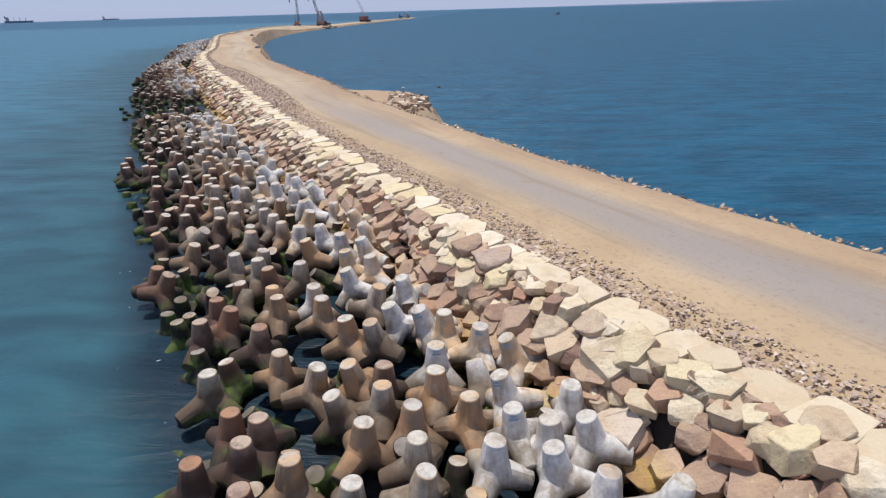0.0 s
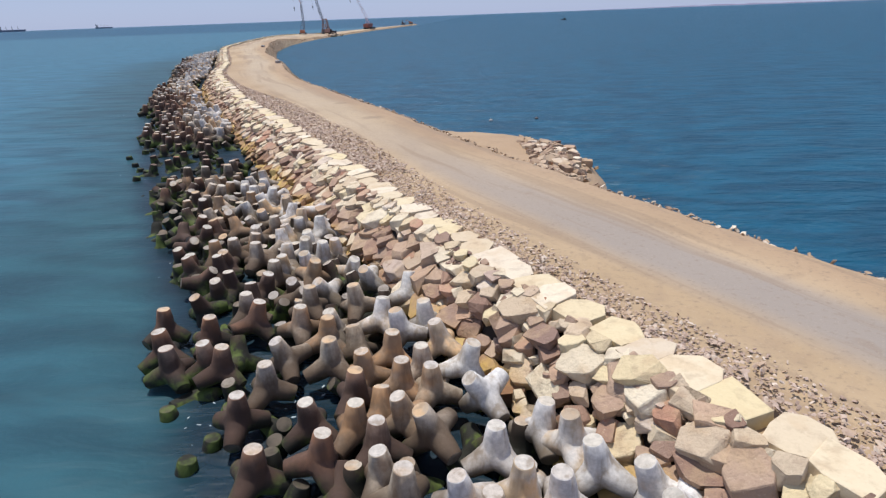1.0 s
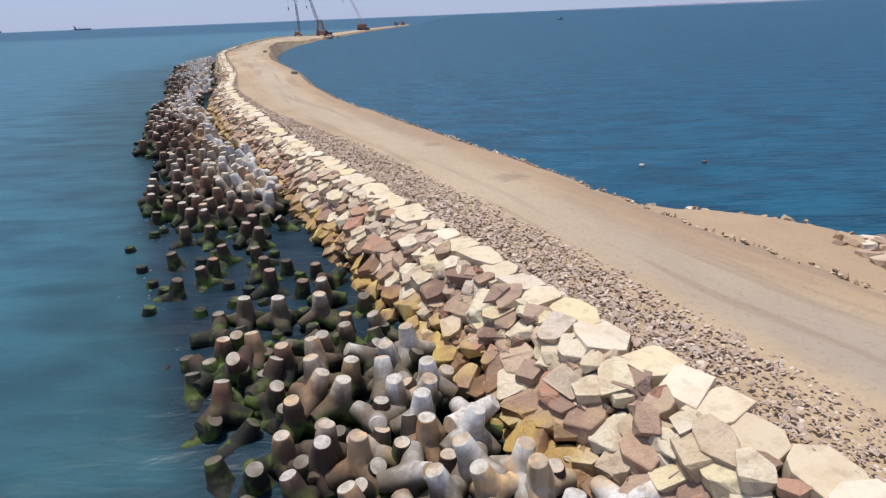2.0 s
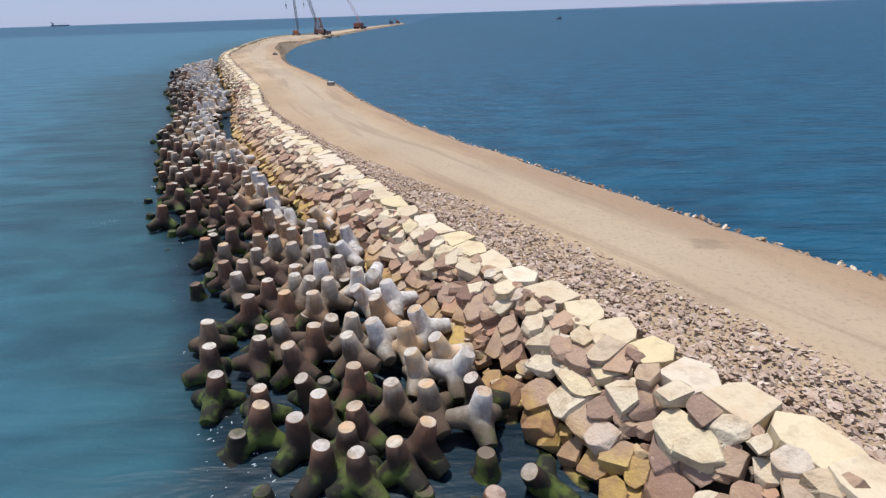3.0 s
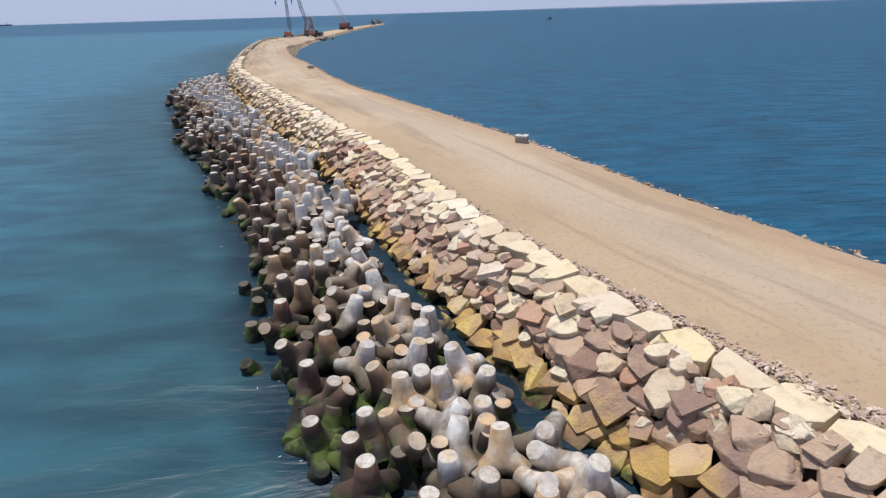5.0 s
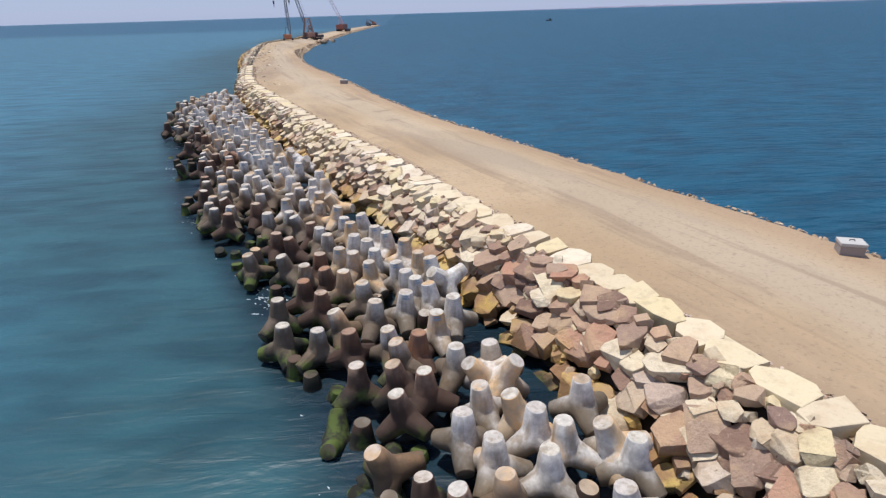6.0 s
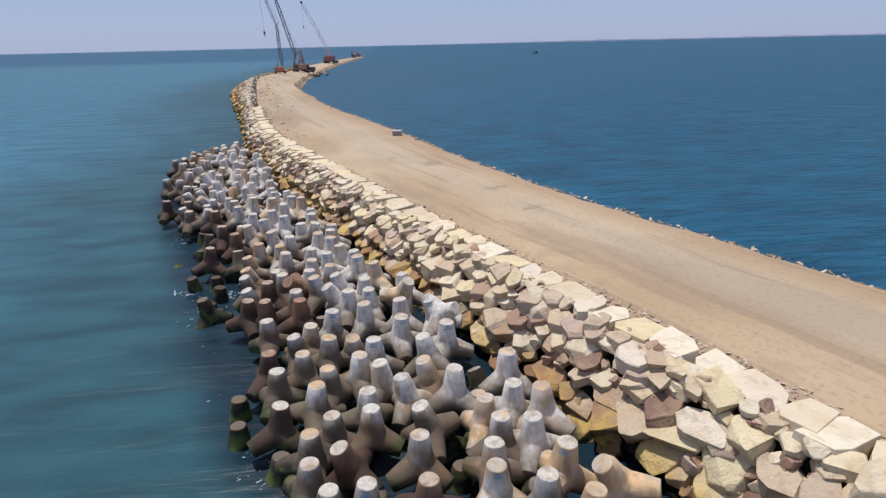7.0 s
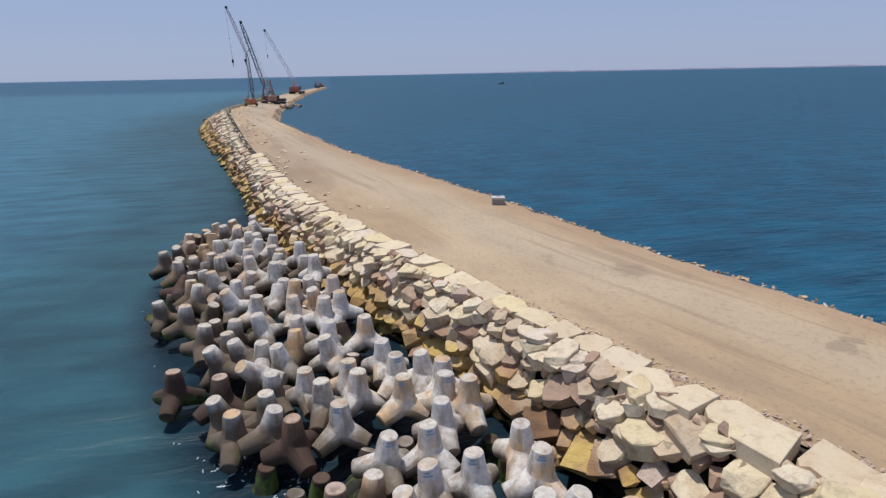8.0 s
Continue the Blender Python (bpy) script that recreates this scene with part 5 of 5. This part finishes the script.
def marking_mesh():
    """Two short painted dashes round the upper leg, unreadable."""
    bm = bmesh.new()
    for h, a0, span, tall in ((0.98, -0.45, 0.8, 0.07), (1.10, -0.35, 0.55, 0.06)):
        rows = [[bm.verts.new(((0.475 - 0.1 * hh + out) * math.cos(a0 + span * k / 4), (0.475 - 0.1 * hh + out) * math.sin(a0 + span * k / 4), hh)) for k in range(5)] for hh, out in ((h, 0.018), (h + tall, 0.018))]
        for k in range(4):
            bm.faces.new((rows[0][k], rows[0][k + 1], rows[1][k + 1], rows[1][k]))
    return finish("marking", bm, plain("faded_blue_paint", (0.26, 0.36, 0.46), 0.8, vary=0.4, scale=9.0))


MARKING = marking_mesh()
rest, own = [], 0
for at, turn, lookn, size, tilt in stood:
    i = rnd.randrange(len(TETRA))
    m = Matrix.Translation(at) @ turn @ Matrix.Scale(unit(at.y) * size, 4)
    if own < 300 and (8 < at.y < 24 or 62 < at.y < 72 or 84 < at.y < 100 or 140 < at.y < 158 or 164 < at.y < 192):
        ob = new("tetrapod", TETRA_LOOKS[lookn][i])
        ob.matrix_world = m
        tagged(ob, LABELS[lookn], "tetrapod", "tetrapods on the slope")
        own += 1
        if lookn == 0 and tilt < 25 and rnd.random() < 0.6:
            mark = new("marking", MARKING)
            mark.parent = ob
            facing = turn.to_3x3().inverted() @ Vector((rnd.uniform(-0.7, 0.3), -1, 0))
            mark.matrix_local = Matrix.Rotation(math.atan2(facing.y, facing.x), 4, "Z")
            tagged(mark, "faded blue painted marking")
    else:
        rest.append((TETRA[i], m, 5 if lookn == 4 else lookn))
for x, y, z, tilt, ax, spin, u, layer in spots:
    m = Matrix.Translation((x, y, z)) @ Matrix.Rotation(tilt, 4, Vector((math.cos(ax), math.sin(ax), 0))) @ Matrix.Rotation(spin, 4, "Z") @ Matrix.Scale(unit(y), 4)
    fresh = u + rnd.uniform(-0.14, 0.14) + (0.22 if y > 150 else (0.04 if y > 110 else (0.0 if y < 58 else -0.04))) - 0.6 * gap_share(y, u) - 0.22 * (90 < y < 101)
    lookn = 0 if fresh > 0.66 else (1 if fresh > 0.36 else 2)
    if y + rnd.uniform(-8, 8) > 142 and rnd.random() < (0.75 if lookn else 0.7):
        lookn = 3
    if (layer == 0 or gap_share(y, u) > 0.45) and rnd.random() < (0.97 if y > 120 else 0.9):
        lookn = 5
    rest.append((rnd.choice(TETRA), m, lookn))
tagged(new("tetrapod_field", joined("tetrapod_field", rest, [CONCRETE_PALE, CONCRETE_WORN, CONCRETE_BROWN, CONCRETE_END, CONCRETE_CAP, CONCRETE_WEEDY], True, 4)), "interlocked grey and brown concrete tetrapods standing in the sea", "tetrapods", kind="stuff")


# ---- spur on the sheltered side ----
def spur():
    rim = [(-17.5, 73.0), (-13.0, 70.6), (-9.4, 69.4), (-6.6, 67.3), (-4.9, 64.0), (-4.0, 60.0), (-4.3, 56.6), (-5.6, 54.0), (-8.0, 52.6), (-9.5, 51.0)]
    fine = []
    for (x0, y0), (x1, y1) in zip(rim, rim[1:]):
        for k in range(4):
            fine.append((x0 + (x1 - x0) * k / 4, y0 + (y1 - y0) * k / 4))
    fine.append(rim[-1])
    cx, cy = -14.5, 61.5
    verts, n = [], len(fine)
    for f, z in ((0.0, 2.36), (0.5, 2.25), (0.85, 1.95), (1.0, 1.45), (1.10, 0.3), (1.3, -2.5)):
        for x, y in fine:
            px, py = cx + (x - cx) * f, cy + (y - cy) * f
            verts.append((px + bumpy(px, py, 0.6, 0.25 * (f > 0.4)), py, z + bumpy(px, py, 0.5, 0.14)))
    faces = [(i * n + j, i * n + j + 1, (i + 1) * n + j + 1, (i + 1) * n + j) for i in range(5) for j in range(n - 1)]
    uv = [(0.95, 150.0)] * len(verts)
    ob = tagged(new("spur", mesh_of("spur", verts, faces, SAND, True, uv)), "short sandy spur with boulders at its tip", "spur", kind="structure")
    rnd = random.Random(51)
    tan, brown = with_material(ROCKS, BANK_ROCK), with_material(ROCKS, ROCK)
    for i in range(175):
        if i < 115:  # the heap round the tip
            t = rnd.uniform(0.42, 0.86)
            f, s = rnd.uniform(0.66, 1.0), rnd.uniform(0.3, 0.72)
        else:  # a thin line along the rim
            t = rnd.uniform(0.0, 1.0)
            f, s = rnd.uniform(0.95, 1.04), rnd.uniform(0.15, 0.36)
        x, y = fine[int(t * (n - 1))]
        px, py = cx + (x - cx) * f + rnd.gauss(0, 0.25), cy + (y - cy) * f + rnd.gauss(0, 0.25)
        z = float(np.interp(f, [0.5, 0.85, 1.0, 1.1], [2.25, 1.95, 1.45, 0.3])) + s * 0.12
        r = new("boulder", rnd.choice(tan if rnd.random() < 0.7 else brown))
        r.parent = ob
        r.matrix_local = Matrix.LocRotScale((px, py, z), Euler((rnd.gauss(0, 0.25), rnd.gauss(0, 0.25), rnd.uniform(0, 6.28))), (s * 1.3, s * 1.05, s * 0.7))


spur()


def clump(name, cx, cy, rx, ry, count, big, z, material, label):
    rnd = random.Random(count)
    pieces = []
    for _ in range(count):
        s = big * rnd.uniform(0.6, 1.3)
        pieces.append((rnd.choice(ROCKS), Matrix.LocRotScale((cx + rnd.gauss(0, rx), cy + rnd.gauss(0, ry), z + rnd.uniform(-0.3, 0.3)), Euler((rnd.gauss(0, 0.4), rnd.gauss(0, 0.4), rnd.uniform(0, 6))), (s * 1.4, s, s * 0.7)), 0))
    tagged(new(name, joined(name, pieces, [material])), label, "rocks", kind="stuff")


clump("dark_rocks", -122.6, 345, 2.4, 2.0, 26, 1.2, 0.2, CONCRETE_BROWN, "dark wet rocks at the far waterline")
clump("pale_boulders", -109.0, 402, 1.6, 3.0, 22, 1.3, 0.9, BANK_ROCK, "pale boulders tipped on the far bank")

# ---- concrete blocks by the road edge ----
def concrete_block(x, y, turn, big, label):
    ob = empty("concrete_block", Matrix.Translation((x, y, road_z(x, y) - 0.05)) @ Matrix.Rotation(turn, 4, "Z") @ Matrix.Scale(big, 4))
    part("block", box(bmesh.new(), (1.25, 1.0, 0.62), (0, 0, 0.31), bevel=0.05), BLOCK, ob)
    part("cap", box(bmesh.new(), (1.32, 1.07, 0.2), (0, 0, 0.72), bevel=0.04), BLOCK_CAP, ob, "paler top course")
    bm = bmesh.new()
    for a, b in (((-0.12, 0, 0.8), (-0.12, 0, 0.9)), ((-0.12, 0, 0.9), (0.12, 0, 0.9)), ((0.12, 0, 0.9), (0.12, 0, 0.8))):
        rod(bm, a, b, 0.025)
    part("lifting_loop", bm, STEEL, ob)
    tagged(ob, label, "concrete block")


BLOCK = plain("block_concrete", (0.29, 0.245, 0.22), 0.9, scale=2.5)
BLOCK_CAP = plain("off_white", (0.44, 0.42, 0.39), 0.85, vary=0.08)
STEEL = plain("dark_steel", (0.06, 0.06, 0.065), 0.5, 0.6)
concrete_block(-54.9, 144.0, -0.38, 0.72, "grey concrete block with a paler top at the road edge")
concrete_block(-80.9, 205.0, -0.2, 0.72, "weathered concrete block with a paler top by the water")

# ---- crawler cranes ----
RED = plain("crane_red", (0.30, 0.10, 0.07), 0.5)
ORANGE = plain("crane_orange", (0.46, 0.17, 0.08), 0.5)
GREY = plain("lattice_grey", (0.14, 0.14, 0.16), 0.5, 0.4)
# red lattice lightened to stand for the haze of distance
PINK = plain("haze_pale_red_lattice", (0.60, 0.44, 0.45), 0.6)
GLASS = plain("cab_glass", (0.02, 0.03, 0.04), 0.1)
TAN = plain("gantry_rust", (0.33, 0.19, 0.145), 0.7)


def lattice(a, b, w0, w1, bays, chord=0.09, lace=0.05):
    """A four-chord lattice boom between two points, tapered at both ends."""
    a, b = Vector(a), Vector(b)
    d = (b - a).normalized()
    side = d.cross(Vector((0, 0, 1))).normalized() if abs(d.z) < 0.99 else Vector((1, 0, 0))
    up = side.cross(d)
    bm, last = bmesh.new(), None
    for i in range(bays + 1):
        k = i / bays
        w = (w0 + (w1 - w0) * k) * min(1.0, 0.35 + 4.5 * k, 0.4 + 4.5 * (1 - k)) / 2
        c = a + (b - a) * k
        now = [c + side * sx * w + up * sy * w for sx, sy in ((-1, -1), (1, -1), (1, 1), (-1, 1))]
        if last:
            for j in range(4):
                rod(bm, last[j], now[j], chord, 5)
                rod(bm, last[j], now[(j + 1) % 4] if i % 2 else now[(j - 1) % 4], lace, 4)
        for j in range(4):
            rod(bm, now[j], now[(j + 1) % 4], lace, 4)
        last = now
    return bm


def crawler_crane(x, y, turn, label, body, boom_material, foot, head, jib=None, gantry=False, size=1.0, thick=0.11):
    """turn: which way the tracks run; foot, head and jib: the boom's ends above the tracks."""
    ob = empty("crawler_crane", Matrix.Translation((x, y, road_z(x, y) + 0.02)))
    spin = Matrix.Rotation(turn, 4, "Z").to_3x3()
    for sx in (-1, 1):
        bm = bmesh.new()
        box(bm, (1.1 * size, 7.2 * size, 1.25 * size), spin @ Vector((2.5 * sx * size, 0, 0.64 * size)), spin, 0.45 * size)
        for k in range(12):
            box(bm, (1.2 * size, 0.35 * size, 0.08), spin @ Vector((2.5 * sx * size, (-3.0 + k * 0.545) * size, 1.27 * size)), spin)
        part("track", bm, STEEL, ob, "dark steel crawler track")
    part("car_body", box(bmesh.new(), (4.2 * size, 3.4 * size, 0.7 * size), (0, 0, 1.0 * size), spin, 0.1), body, ob)
    house = part("house", box(bmesh.new(), (3.0 * size, 6.2 * size, 2.2 * size), spin @ Vector((0.2, -1.0 * size, 2.55 * size)), spin, 0.12), body, ob)
    part("counterweight", box(bmesh.new(), (4.2 * size, 1.3 * size, 2.0 * size), spin @ Vector((0, -4.4 * size, 2.4 * size)), spin, 0.1), body, ob)
    cab = part("cab", box(bmesh.new(), (1.2 * size, 2.0 * size, 2.1 * size), spin @ Vector((-2.1 * size, 1.2 * size, 2.7 * size)), spin, 0.12), body, ob)
    part("windscreen", box(bmesh.new(), (1.0 * size, 0.06, 1.2 * size), spin @ Vector((-2.1 * size, 2.22 * size, 3.0 * size)), spin), GLASS, cab)
    part("boom", lattice(foot, head, 1.5 * size, 1.2 * size, 14, thick * size, 0.5 * thick * size), boom_material, ob, "lattice steel boom")
    tip = Vector(head)
    back = spin @ Vector((0, -3.6 * size, 7.5 * size))
    bm = bmesh.new()
    for sx in (-0.9, 0.9):
        rod(bm, spin @ Vector((sx, -1.0 * size, 3.4 * size)), back + spin @ Vector((sx * 0.6, 0, 0)), 0.13 * size)
        rod(bm, spin @ Vector((sx, -4.2 * size, 3.2 * size)), back + spin @ Vector((sx * 0.6, 0, 0)), 0.11 * size)
    rod(bm, back - Vector((0.6, 0, 0)), back + Vector((0.6, 0, 0)), 0.12)
    part("a_frame", bm, TAN if gantry else boom_material, ob)
    cables = bmesh.new()
    for dx in (-0.35, 0.35):
        rod(cables, back + Vector((dx, 0, 0)), tip + Vector((dx, 0, 0)), 0.025, 4)
    end = tip
    if jib:
        end = Vector(jib)
        part("jib", lattice(head, jib, 1.1 * size, 0.9 * size, 13, 0.08 * size, 0.045 * size), PINK, ob, "red luffing jib in a haze-paled colour")
        strut = tip + Vector((1.0, 0.3, 1.6))
        rod(cables, tip, strut, 0.10, 5)
        rod(cables, strut, end, 0.025, 4)
        rod(cables, strut, back, 0.025, 4)
    part("head_sheave", rod(bmesh.new(), end - Vector((0.0, 0.5, 0)), end + Vector((0.0, 0.5, 0)), 0.6 * size, 14), STEEL, ob)
    drop = end - Vector((0, 0, 16 if jib else 14))
    rod(cables, end + Vector((-0.4, 0, 0)), drop, 0.03, 4)
    part("cables", cables, STEEL, ob)
    bm = rod(bmesh.new(), drop, drop - Vector((0, 0, 1.2)), 0.32, 10)
    rod(bm, drop - Vector((0, 0, 1.5)), drop - Vector((0, 0, 2.3)), 0.16, 8, 0.05)
    part("hook_block", bm, STEEL, ob)
    if gantry:
        bm = bmesh.new()
        for px, py in ((-3.5, -2), (3.5, -2), (-3.5, 3), (3.5, 3)):
            rod(bm, (px * 0.8, py * 0.8, 0), (px * 0.3, py * 0.35, 9.4), 0.22, 6)
        for z in (3, 6, 9):
            k = 0.8 - 0.052 * z
            c = [Vector((sx * 3.5 * k, yy * k, z)) for sx, yy in ((-1, -2), (1, -2), (1, 3), (-1, 3))]
            for p in range(4):
                rod(bm, c[p], c[(p + 1) % 4], 0.14, 5)
                rod(bm, c[p], Vector((c[(p + 1) % 4].x * 0.8, c[(p + 1) % 4].y * 0.8, min(z + 3, 9.4))), 0.1, 4)
        part("mast_frame", bm, TAN, ob, "rust-red braced mast frame")
    tagged(ob, label, "crane", "crawler cranes at the far end")


crawler_crane(-117.9, 369, 0.2, "orange crawler crane with a dark lattice boom and red jib", ORANGE, GREY, (0.9, 0.8, 2.6), (0.2, 2.0, 16.6), (-4.7, 4.0, 30.9), size=0.66)
crawler_crane(-116.6, 416, 0.5, "crawler crane with a rusty mast frame and grey lattice boom", TAN, GREY, (-1.3, 1.0, 6.8), (-7.8, 2.0, 31.6), gantry=True, size=0.85)
crawler_crane(-111.4, 543, -0.3, "distant red crawler crane with a thin haze-paled boom", RED, PINK, (0.5, 1.0, 4.0), (-16.0, 3.6, 37.7), size=1.25, thick=0.045)


def excavator(x, y, turn, body, label):
    ob = empty("excavator", Matrix.Translation((x, y, road_z(x, y) + 0.02)) @ Matrix.Rotation(turn, 4, "Z"))
    for sx in (-1, 1):
        part("track", box(bmesh.new(), (0.7, 4.4, 1.0), (1.25 * sx, 0, 0.5), bevel=0.35), STEEL, ob)
    part("house", box(bmesh.new(), (2.8, 3.6, 1.3), (0, -0.4, 1.8), bevel=0.15), body, ob)
    cab = part("cab", box(bmesh.new(), (1.1, 1.7, 1.7), (-0.85, 0.8, 2.7), bevel=0.12), body, ob)
    part("window", box(bmesh.new(), (0.9, 0.05, 0.9), (-0.85, 1.67, 2.9)), GLASS, cab)
    bm = rod(bmesh.new(), (0.3, 1.3, 2.0), (0.3, 4.2, 5.4), 0.32, 8, 0.24)
    part("boom", bm, body, ob)
    part("stick", rod(bmesh.new(), (0.3, 4.1, 5.5), (0.3, 6.6, 2.4), 0.26, 8, 0.16), body, ob)
    part("bucket", box(bmesh.new(), (1.2, 1.0, 0.9), (0.3, 6.4, 1.9), Matrix.Rotation(0.5, 3, "X"), 0.2), STEEL, ob)
    tagged(ob, label, "excavator", "site machines")


DUSK = plain("machine_dark", (0.09, 0.07, 0.07), 0.6)
excavator(-112.2, 417, 1.2, DUSK, "dark excavator standing beside the cranes")
excavator(-101.2, 691, 0.4, DUSK, "small dark excavator at the far end of the breakwater")
excavator(-98.0, 732, 2.2, ORANGE, "orange excavator near the tip of the breakwater")


# ---- craft on the water ----
def ship(x, y, turn, length, label, hull_material):
    ob = empty("cargo_ship", Matrix.Translation((x, y, 0)) @ Matrix.Rotation(turn, 4, "Z"))
    bm = bmesh.new()
    rows = []
    for z, k in ((-1.0, 0.94), (0.075 * length, 1.0)):
        pts = [(-0.5, 0.06), (-0.46, 0.075), (0.36, 0.075), (0.5 + 0.02 * (k - 0.94) * 16, 0.0), (0.36, -0.075), (-0.46, -0.075), (-0.5, -0.06)]
        rows.append([bm.verts.new((px * length * k, py * length, z)) for px, py in pts])
    n = len(rows[0])
    for i in range(n):
        bm.faces.new((rows[0][i], rows[0][(i + 1) % n], rows[1][(i + 1) % n], rows[1][i]))
    bm.faces.new(rows[1]), bm.faces.new(rows[0][::-1])
    part("hull", bm, hull_material, ob)
    bm = box(bmesh.new(), (0.1 * length, 0.12 * length, 0.11 * length), (-0.38 * length, 0, 0.13 * length), bevel=0.3)
    box(bm, (0.06 * length, 0.15 * length, 0.03 * length), (-0.37 * length, 0, 0.20 * length))
    part("bridge", bm, BLOCK_CAP, ob)
    part("funnel", rod(bmesh.new(), (-0.44 * length, 0, 0.16 * length), (-0.44 * length, 0, 0.26 * length), 0.02 * length, 10), hull_material, ob)
    for k in (-0.15, 0.05, 0.25):
        part("deck_crane", rod(bmesh.new(), (k * length, 0, 0.07 * length), (k * length, 0, 0.2 * length), 0.008 * length), GREY, ob)
    tagged(ob, label, "ship", "ships on the horizon")


# haze of the distance put into the hull colour
HAZE_HULL = plain("hull_grey_blue", (0.16, 0.19, 0.25), 0.7)
ship(-2870, 3460, 0.9, 150, "grey cargo ship far off on the horizon", HAZE_HULL)
ship(-2530, 3840, 0.5, 100, "faint grey ship far off on the horizon", HAZE_HULL)


def small_boat(x, y, turn):
    ob = empty("fishing_boat", Matrix.Translation((x, y, 0)) @ Matrix.Rotation(turn, 4, "Z"))
    bm = bmesh.new()
    rows = []
    for z, k in ((-0.3, 0.8), (0.9, 1.0)):
        rows.append([bm.verts.new((px * k, py * k, z + 0.25 * (px > 2.5))) for px, py in ((-3, 0.9), (1.5, 1.0), (3.6, 0), (1.5, -1.0), (-3, -0.9))])
    for i in range(5):
        bm.faces.new((rows[0][i], rows[0][(i + 1) % 5], rows[1][(i + 1) % 5], rows[1][i]))
    bm.faces.new(rows[1]), bm.faces.new(rows[0][::-1])
    part("hull", bm, DUSK, ob)
    part("wheelhouse", box(bmesh.new(), (1.6, 1.3, 1.6), (-1.2, 0, 1.6), bevel=0.1), DUSK, ob)
    part("mast", rod(bmesh.new(), (0.4, 0, 0.9), (0.4, 0, 4.0), 0.06), STEEL, ob)
    tagged(ob, "small dark fishing boat with a short mast", "boat")


small_boat(83, 739, 2.6)


def buoy(x, y, material, label):
    ob = empty("buoy", Matrix.Translation((x, y, 0)))
    bm = bmesh.new()
    bmesh.ops.create_uvsphere(bm, u_segments=14, v_segments=8, radius=0.22, matrix=Matrix.Translation((0, 0, 0.06)) @ Matrix.Diagonal((1, 1, 0.8, 1)))
    part("float", bm, material, ob, smooth=True)
    part("eye", rod(bmesh.new(), (0, 0, 0.2), (0, 0, 0.34), 0.04, 6), STEEL, ob)
    tagged(ob, label, "buoy", "buoys")


buoy(-10.3, 85.0, BLOCK_CAP, "small white float on the water")
buoy(-5.2, 85.6, DUSK, "small dark float on the water")

# far low coast, with the haze put into its bluish colour
coast_v, coast_f = [], []
for i in range(61):
    a = radians(5 + i * 1.0)
    h = 6 + 7 * abs(noise.noise(Vector((i * 0.35, 0, 5)))) + 2 * (i % 3 == 0)
    for r, z in ((4700, -1), (4760, h), (4900, -1)):
        coast_v.append((r * math.sin(a), r * math.cos(a), z * min(1, i / 14)))
    if i:
        b = (i - 1) * 3
        coast_f += [(b, b + 3, b + 4, b + 1), (b + 1, b + 4, b + 5, b + 2)]
tagged(new("backdrop", mesh_of("backdrop", coast_v, coast_f, plain("haze_tinted_coast", (0.17, 0.165, 0.23), 1.0, vary=0.1, scale=0.01))), "thin coastline on the horizon, its colour tinted as by haze", "coast", kind="structure")

# ---- foam among the castings ----
rnd = random.Random(61)
blobs = []
for i in range(6):
    bm = bmesh.new()
    r2 = random.Random(900 + i)
    pts = []
    for k in range(11):
        a = 2 * math.pi * k / 11
        r = r2.uniform(0.15, 0.5)
        pts.append((math.cos(a) * r, math.sin(a) * r))
    up = [bm.verts.new((px, py, 0.5)) for px, py in pts]
    dn = [bm.verts.new((px * 1.1, py * 1.1, -0.5)) for px, py in pts]
    bm.faces.new(up), bm.faces.new(dn[::-1])
    for k in range(11):
        bm.faces.new((dn[k], dn[(k + 1) % 11], up[(k + 1) % 11], up[k]))
    blobs.append(finish("foam_blob", bm, None))
pieces = []
spread = [(-58.3, 100.2, 0.9, 70), (-59.8, 99.4, 0.5, 20), (-61.0, 105.8, 0.7, 25), (-58.7, 104.7, 0.7, 30), (-60.7, 103.4, 0.6, 35), (-59.0, 103.0, 0.5, 20), (-60.2, 95.1, 0.7, 14)]
spread += [(-93.7, 174.6, 0.7, 35), (-91.3, 174.2, 0.6, 30), (-92.0, 171.6, 0.9, 30), (-96.3, 184.2, 0.9, 35), (-94.3, 182.6, 0.8, 40), (-79.5, 147.7, 0.9, 40), (-87.2, 160.0, 0.8, 16)]
spread += [(-43.6, 73.9, 1.2, 25), (-45.0, 75.4, 0.6, 12), (-42.8, 71.5, 1.5, 12), (-39.5, 64.4, 1.2, 10), (-18.3, 35.8, 1.8, 45), (-80.0, 148.8, 0.7, 14)]
spread += [(float(sea_side(yy)) + 0.1, yy, 0.6, 2) for yy in np.arange(14, 205, 3.5)]
for cx, cy, r, count in spread:
    for _ in range(count):
        s = rnd.uniform(0.04, 0.15) * (1.5 if count > 25 and rnd.random() < 0.3 else 0.7)
        pieces.append((rnd.choice(blobs), Matrix.LocRotScale((cx + rnd.gauss(0, r * 0.6), cy + rnd.gauss(0, r * 0.6), 0.012), Euler((0, 0, rnd.uniform(0, 6.28))), (s * rnd.uniform(1, 2.6), s * 0.6, 0.02)), 0))
for k in range(60):
    pieces.append((rnd.choice(blobs), Matrix.LocRotScale((88 + k * 1.1, 737 - k * 0.15 + rnd.gauss(0, 0.3), 0.012), Euler((0, 0, rnd.uniform(-0.2, 0.2))), (1.8, 0.5, 0.02)), 0))
tagged(new("foam", joined("foam", pieces, [FOAM])), "flecks of white foam on the water", "foam", kind="stuff")
